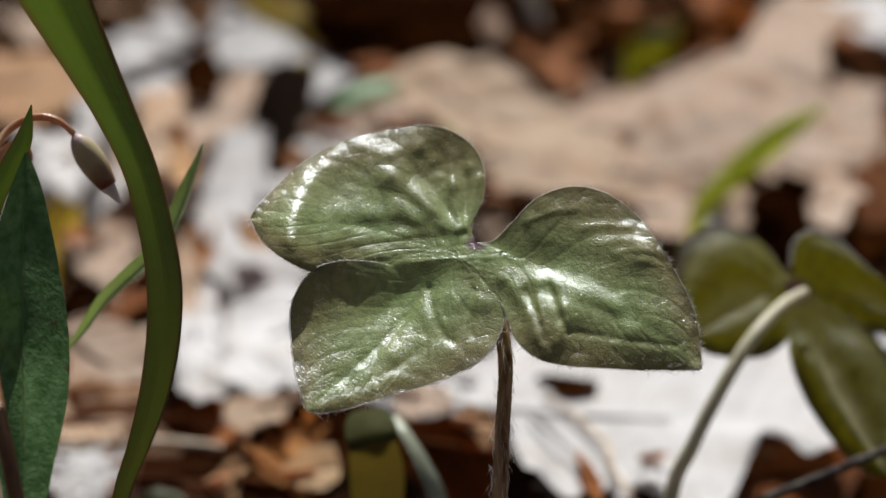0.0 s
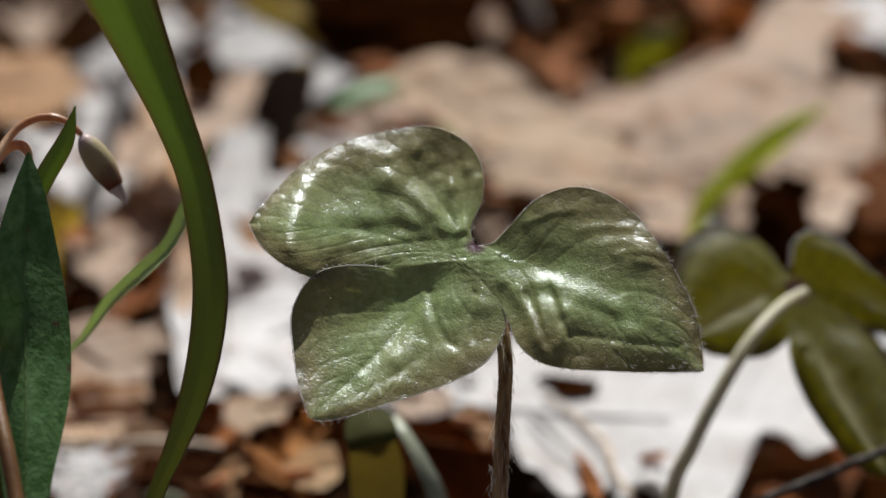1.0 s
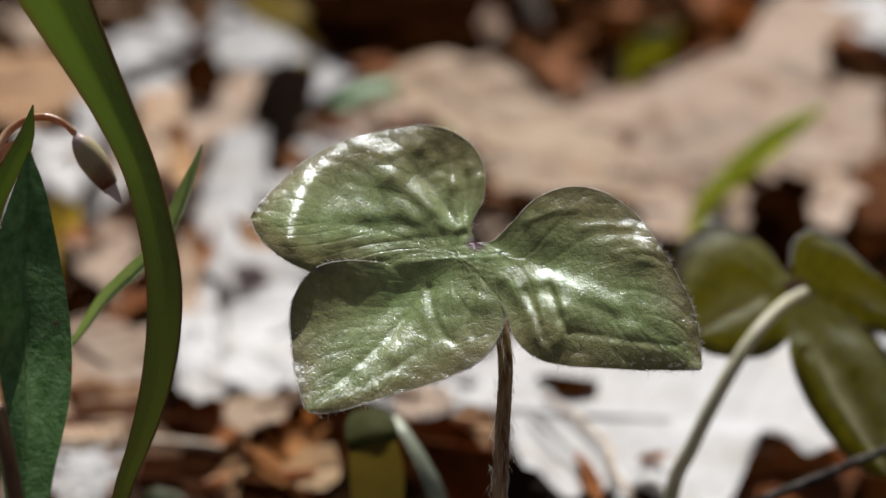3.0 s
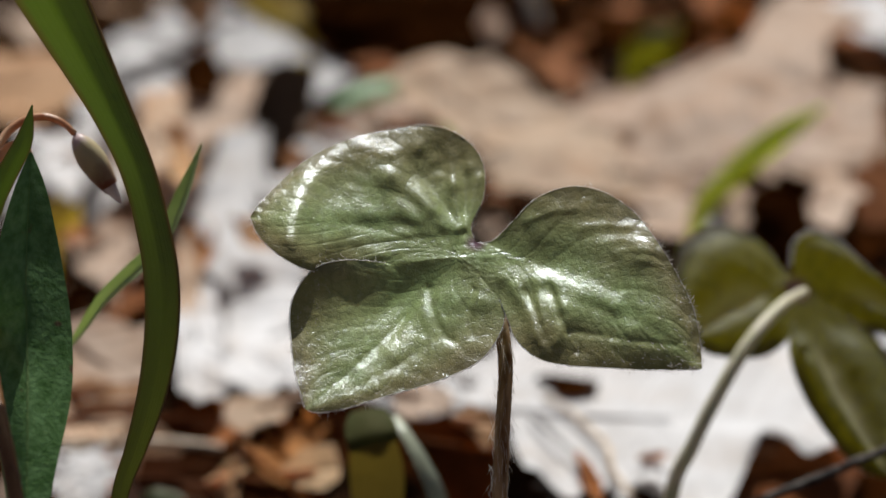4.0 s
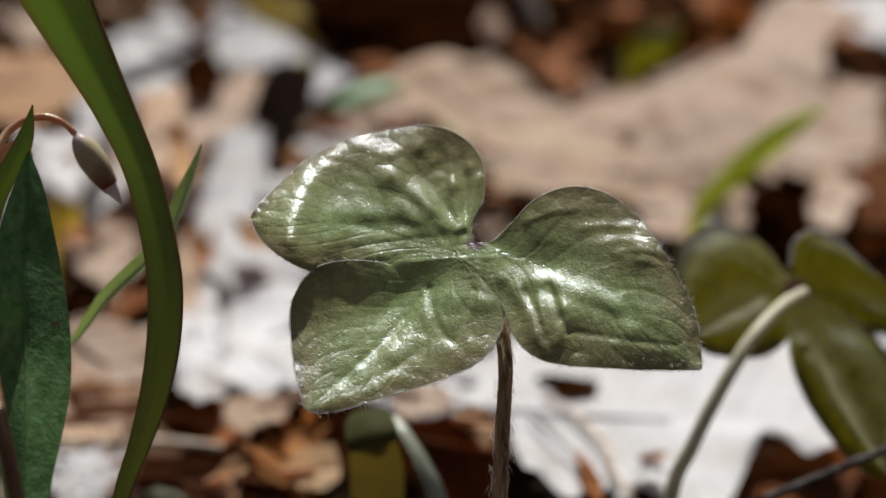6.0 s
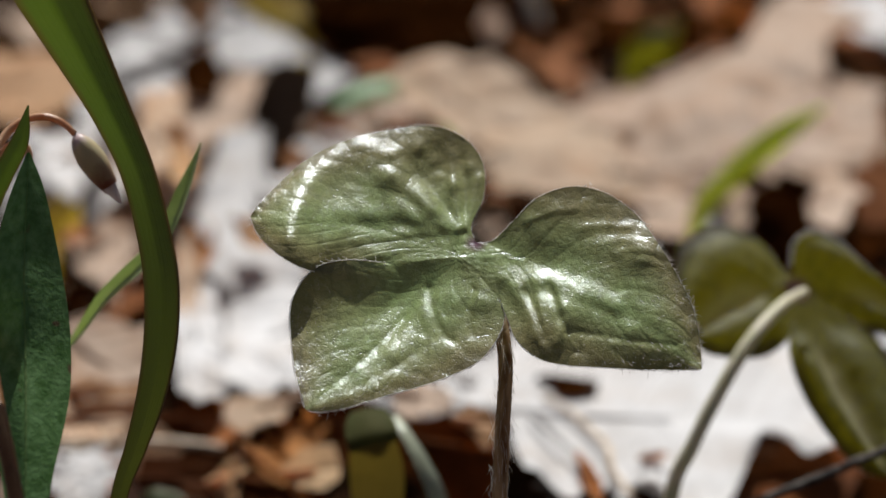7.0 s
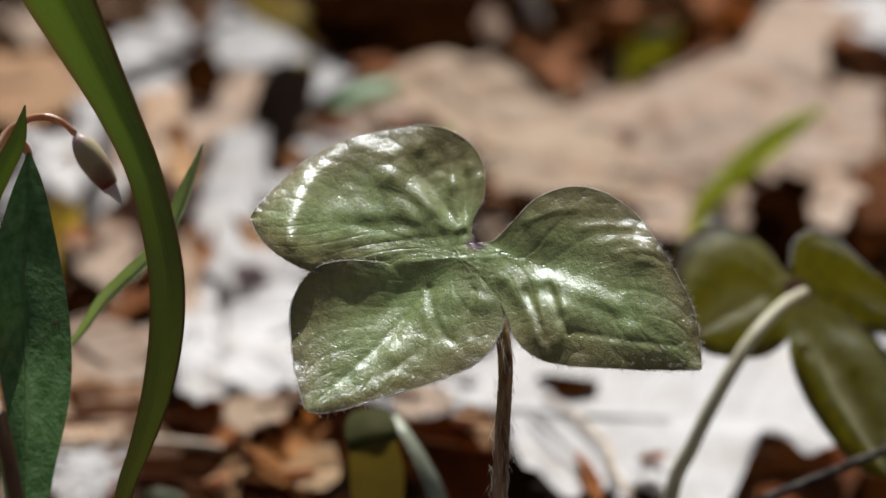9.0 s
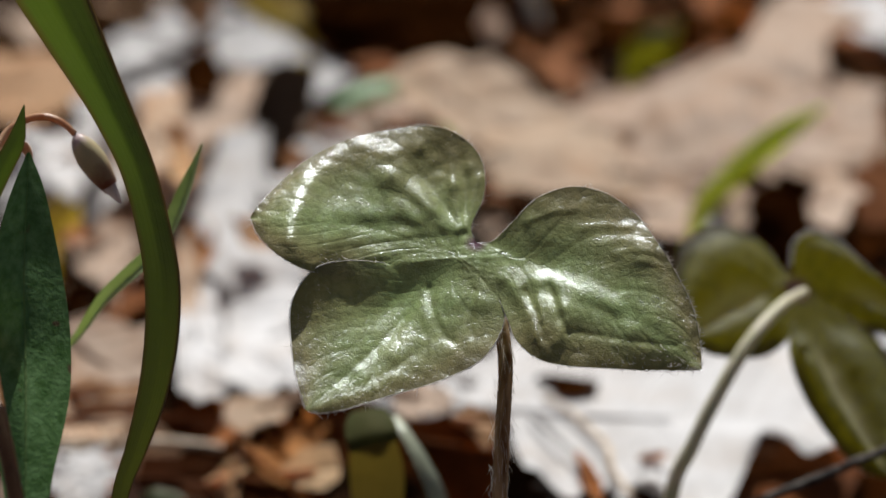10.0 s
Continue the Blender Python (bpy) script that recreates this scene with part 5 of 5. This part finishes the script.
    dry_leaf((0.0022, 0.0981, 0.03), 42, 0.0066, -6, 0.008, LEAF_BUFF, [2, 3, 4, 3, 3, 3, 1], [1, 1, 2, 3, 4, 6, 4], 31)
    dry_leaf((-0.0117, 0.1419, 0.02), 17, 0.0087, -15, 0.014, LEAF_TAN, [2, 4, 5, 5, 5, 4, 4], [1, 5, 7, 7, 6, 4, 3], 32)
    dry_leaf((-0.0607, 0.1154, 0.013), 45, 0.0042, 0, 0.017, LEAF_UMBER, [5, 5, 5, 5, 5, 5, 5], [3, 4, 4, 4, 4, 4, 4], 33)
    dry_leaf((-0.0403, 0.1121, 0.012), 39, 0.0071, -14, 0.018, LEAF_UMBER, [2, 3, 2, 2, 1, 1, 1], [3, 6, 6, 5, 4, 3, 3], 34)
    dry_leaf((-0.0460, 0.1140, 0.013), 50, 0.0039, 28, 0.008, LEAF_CREAM, [1, 1, 2, 2, 3, 3, 2], [4, 5, 6, 5, 3, 1, 1], 35)
    # buff strip over the tan leaf, painting the brown shadow across it
    dry_leaf((-0.0813, 0.1569, 0.019), 27, 0.0025, 6, 0.017, LEAF_BUFF, [3, 4, 3, 2, 1, 1, 2], [2, 2, 3, 4, 3, 3, 3], 36)
    # near-black leaf painting the shade of the gap at the right
    dry_leaf((0.0831, 0.2795, 0.016), 50, 0.0127, -14, 0.020, LEAF_SHADE, [8, 9, 9, 9, 8, 7, 1], [1, 10, 10, 10, 10, 8, 6], 37)
    dry_leaf((0.1164, 0.3013, 0.018), 39, 0.0142, -10, 0.015, LEAF_BROWN, [7, 8, 10, 12, 12, 10, 7], [2, 10, 13, 13, 13, 12, 12], 38)
    dry_leaf((-0.0437, 0.3925, 0.05), 42, 0.0129, -2, 0.057, LEAF_SHADE, [12, 12, 12, 13, 13, 14, 14], [5, 8, 10, 11, 11, 9, 7], 39)
    dry_leaf((0.0525, 0.4247, 0.012), 6, 0.0151, 0, 0.020, LEAF_TAN, [13, 14, 15, 15, 14, 12, 10], [10, 12, 14, 15, 14, 13, 6], 40)
    dry_leaf((-0.0664, 0.2030, 0.022), 6, 0.0495, -83, 0.050, LEAF_STRAW, [1, 3, 3, 3, 3, 3, 2], [2, 3, 3, 3, 3, 3, 2], 41)
    dry_leaf((-0.0760, 0.2825, 0.034), 22, 0.0217, -73, 0.022, LEAF_CREAM, [3, 4, 5, 4, 4, 3, 1], [1, 1, 2, 3, 3, 3, 2], 42)
    dry_leaf((0.0110, 0.3852, 0.055), 45, 0.0067, 7, 0.009, LEAF_TAN, [3, 6, 7, 7, 8, 6, 4], [5, 6, 7, 7, 6, 6, 5], 43)
    dry_leaf((-0.0552, 0.2524, 0.026), 9, 0.0157, -53, 0.018, LEAF_BUFF, [6, 6, 6, 5, 4, 3, 2], [1, 2, 3, 4, 5, 5, 4], 44)
    dry_leaf((-0.0278, 0.3538, 0.05), 31, 0.0051, 2, 0.014, LEAF_BROWN, [4, 4, 5, 5, 5, 4, 3], [3, 4, 5, 5, 5, 4, 4], 45)
    dry_leaf((-0.0776, 0.3002, 0.036), 42, 0.0134, -64, 0.014, LEAF_AMBER, [4, 4, 4, 4, 3, 2, 1], [1, 1, 1, 2, 2, 2, 2], 46)


near_litter()
large_leaves()
middle_litter()
standing_leaves()
far_leaves()

# gaps whose shade is put in as near-black leaves: place and reach across and away
SHADED_GAPS = [((-0.0068, 0.7745, 0), 0.09, 0.13), ((0.0831, 0.7254, -0), 0.06, 0.12), ((-0.0696, 0.5341, 0), 0.02, 0.05), ((0.1043, 0.3668, 0), 0.02, 0.04), ((0.0202, 0.3806, 0), 0.015, 0.03), ((-0.1069, 0.3113, 0), 0.012, 0.04),
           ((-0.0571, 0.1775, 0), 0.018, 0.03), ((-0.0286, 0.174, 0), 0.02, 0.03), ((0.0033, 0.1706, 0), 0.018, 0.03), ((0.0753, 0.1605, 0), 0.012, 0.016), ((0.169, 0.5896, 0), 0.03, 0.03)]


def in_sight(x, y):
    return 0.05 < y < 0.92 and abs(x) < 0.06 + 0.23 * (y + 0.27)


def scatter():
    """Leaves low down, between those on top; the near-black ones carry gap shade in their colour."""
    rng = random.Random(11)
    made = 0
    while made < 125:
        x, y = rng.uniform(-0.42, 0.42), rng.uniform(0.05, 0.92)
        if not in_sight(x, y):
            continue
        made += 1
        # inside a shaded gap only the near-black, shade-coloured leaf is used
        deep = any(((x - h[0]) / a) ** 2 + ((y - h[1]) / b) ** 2 < 1 for h, a, b in SHADED_GAPS)
        mat = LEAF_SHADE if deep else rng.choice((LEAF_SHADE, LEAF_BROWN, LEAF_AMBER, LEAF_TAN))
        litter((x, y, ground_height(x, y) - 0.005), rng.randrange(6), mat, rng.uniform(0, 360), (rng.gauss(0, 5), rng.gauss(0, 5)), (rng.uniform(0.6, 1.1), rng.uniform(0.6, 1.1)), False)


scatter()


def far_litter():
    """The rest of the forest floor's dead leaves, in one piece for each look."""
    rng = np.random.default_rng(8)
    for mat, count, label in ((LEAF_TAN, 3600, "tan dead leaves covering the forest floor"), (LEAF_PALE, 2700, "bleached dead leaves covering the forest floor"), (LEAF_BROWN, 3600, "brown dead leaves covering the forest floor")):
        verts, faces, vein = [], [], []
        while len(verts) < count * 27:
            r, a = 0.1 + 4.9 * rng.random() ** 0.75, rng.random() * 2 * math.pi
            x, y = r * math.cos(a), 0.45 + r * math.sin(a)
            if in_sight(x, y) or (abs(x) < 0.16 and -0.4 < y < 0.1):
                continue
            z, turn, size = ground_height(x, y) + 0.006 + 0.02 * rng.random(), rng.random() * 6.28, rng.uniform(0.08, 0.15)
            tx, ty, b = rng.normal(0, 0.2), rng.normal(0, 0.2), len(verts)
            for i in range(9):
                u = i / 8
                w = size * 0.3 * math.sin(math.pi * (0.05 + 0.9 * u)) ** 0.7 * (0.75 + 0.25 * math.cos(u * 18 + a))
                for v in (-1, 0, 1):
                    lx, ly = size * (u - 0.5), w * v
                    lz = tx * lx + ty * ly + 0.006 * v * v - 0.3 * lx * lx / size
                    verts.append((x + lx * math.cos(turn) - ly * math.sin(turn), y + lx * math.sin(turn) + ly * math.cos(turn), z + lz))
                    vein.append(1.0 if v == 0 else 0.0)
            faces += grid_faces(9, 3, b)
        me = mesh_of("leaf_litter", verts, faces, mat, {"vein": vein})
        thing("leaf_litter", (0, 0, 0), label, "dead leaves", me=me, kind="stuff")


far_litter()


# ---- what the wind moves ----
SWAY = [(0, 0), (0.1, 12), (0.2, -20), (0.3, 8), (0.4, 3), (0.5, -8), (0.6, 34), (0.7, -15), (0.8, 47), (0.9, 38), (1, 101), (1.1, 50), (1.2, 37), (1.3, 8), (1.4, 33), (1.5, 16), (1.6, 8), (1.8, 18),
        (2, 8), (2.2, 19), (2.4, 3), (2.5, -4), (2.6, 4), (2.7, -3), (3.3, 2), (3.8, -3), (4, -5), (4.5, -5), (5, -4), (5.5, -5), (6.2, 3), (7, -6), (7.5, -8), (8, -2), (8.5, -3), (9, 6), (9.3, 0), (9.5, -5), (10, -4)]


def lean(thing_, rows, about, gain, axis="Y"):
    """Rocks a thing or part about a place in its parent's space by gain degrees for each unit of the gust."""
    rest = thing_.matrix_basis.copy()
    a = Matrix.Translation(about)
    walk(thing_, [(t, a @ Matrix.Rotation(radians(g * gain), 4, axis) @ a.inverted() @ rest) for t, g in rows])


def rock(thing_, rows):
    """Nods a leaf on its stalk: degrees of tilt towards the camera and of roll."""
    walk(thing_, [(t, pose(0, -0.00012 * rx, 0, 0.5 * rx, 0.6 * rz, rz)) for t, rx, rz in rows])


NARROW = [(0, 0), (0.1, 10), (0.2, -30), (0.3, 18), (0.4, 42), (0.5, 8), (0.6, 72), (0.7, -8), (0.8, 34), (0.9, 76), (1, 84), (1.1, 58), (1.2, 28), (1.3, 18), (1.4, 28), (1.6, 18), (1.8, 20), (2, 12), (2.2, 44), (2.4, 12), (2.5, -2), (2.7, 4),
          (3.3, 2), (3.8, 6), (4.2, -6), (4.5, -10), (5, -4), (5.5, -2), (6.2, 6), (6.8, 16), (7, -6), (7.5, -14), (8, -8), (8.5, -8), (8.8, 10), (9, -12), (9.3, 6), (9.5, -6), (10, -14)]
BUD = [(0, 0), (0.2, 0), (0.5, 4), (0.7, 5), (0.8, 6), (1, 15), (1.1, 9), (1.3, 6), (1.5, 3), (2, 2), (2.5, 7), (2.7, 4), (3.8, 2), (4.5, 3), (5.5, 3), (7, 2), (8.5, 2), (9, 3), (10, 2)]
BROAD_SWAY = [(0, 0), (0.5, 1), (0.8, 2), (1, 4), (1.2, 0), (1.5, -3), (2, 1), (2.5, 3), (3.3, 7), (4, 8), (4.5, 6), (5, 6), (5.5, 4), (7, 4), (8, 5), (9, 5), (10, 4)]
THIN = [(0, 0), (0.2, -4), (0.5, -9), (0.7, 4), (0.8, 7), (1, 14), (1.1, 13), (1.3, 11), (1.5, -2), (2, 0), (2.5, 5), (2.7, 2), (3.8, -2), (4.5, -1), (5.5, -1), (7, -3), (7.5, -2), (8, -1), (9, 0), (10, -1)]
NOD = [(0, 0.2, 0.05), (0.2, 0.7, 0.1), (0.3, 1.5, 0.2), (0.5, 1.3, 0.24), (0.6, 0.5, 0.1), (0.8, 0.4, 0.3), (0.9, 2.3, 0.6), (1, 3.25, 0.85), (1.1, 2.3, 0.6), (1.2, 0.7, 0.2), (1.5, 0.4, -0.1), (2, 0.1, 0.2), (2.5, 0.7, 0.3),
       (2.8, 0.3, 0.1), (3.4, 0, 0), (4, -0.3, 0), (4.5, 0.4, 0.1), (5, -0.2, 0), (5.5, 0, 0.1), (6.2, 0, 0), (7, -0.3, -0.05), (7.5, 0.3, 0), (8, 0.1, 0), (8.5, -0.2, 0), (9, 0, 0), (10, 0.1, 0)]


def motions():
    lean(blade, SWAY, blade.location, 0.0353)
    rock(liver_blade, NOD)
    foot = (0, 0, 0)
    lean(narrow_leaf, NARROW, foot, 0.0345)
    lean(broad_leaf, BROAD_SWAY, foot, 0.036)
    lean(bud, BUD, foot, 0.0345)
    lean(bud_stalk, BUD, foot, 0.0345)
    lean(thin_leaf, THIN, thin_leaf.location, 0.046)


motions()
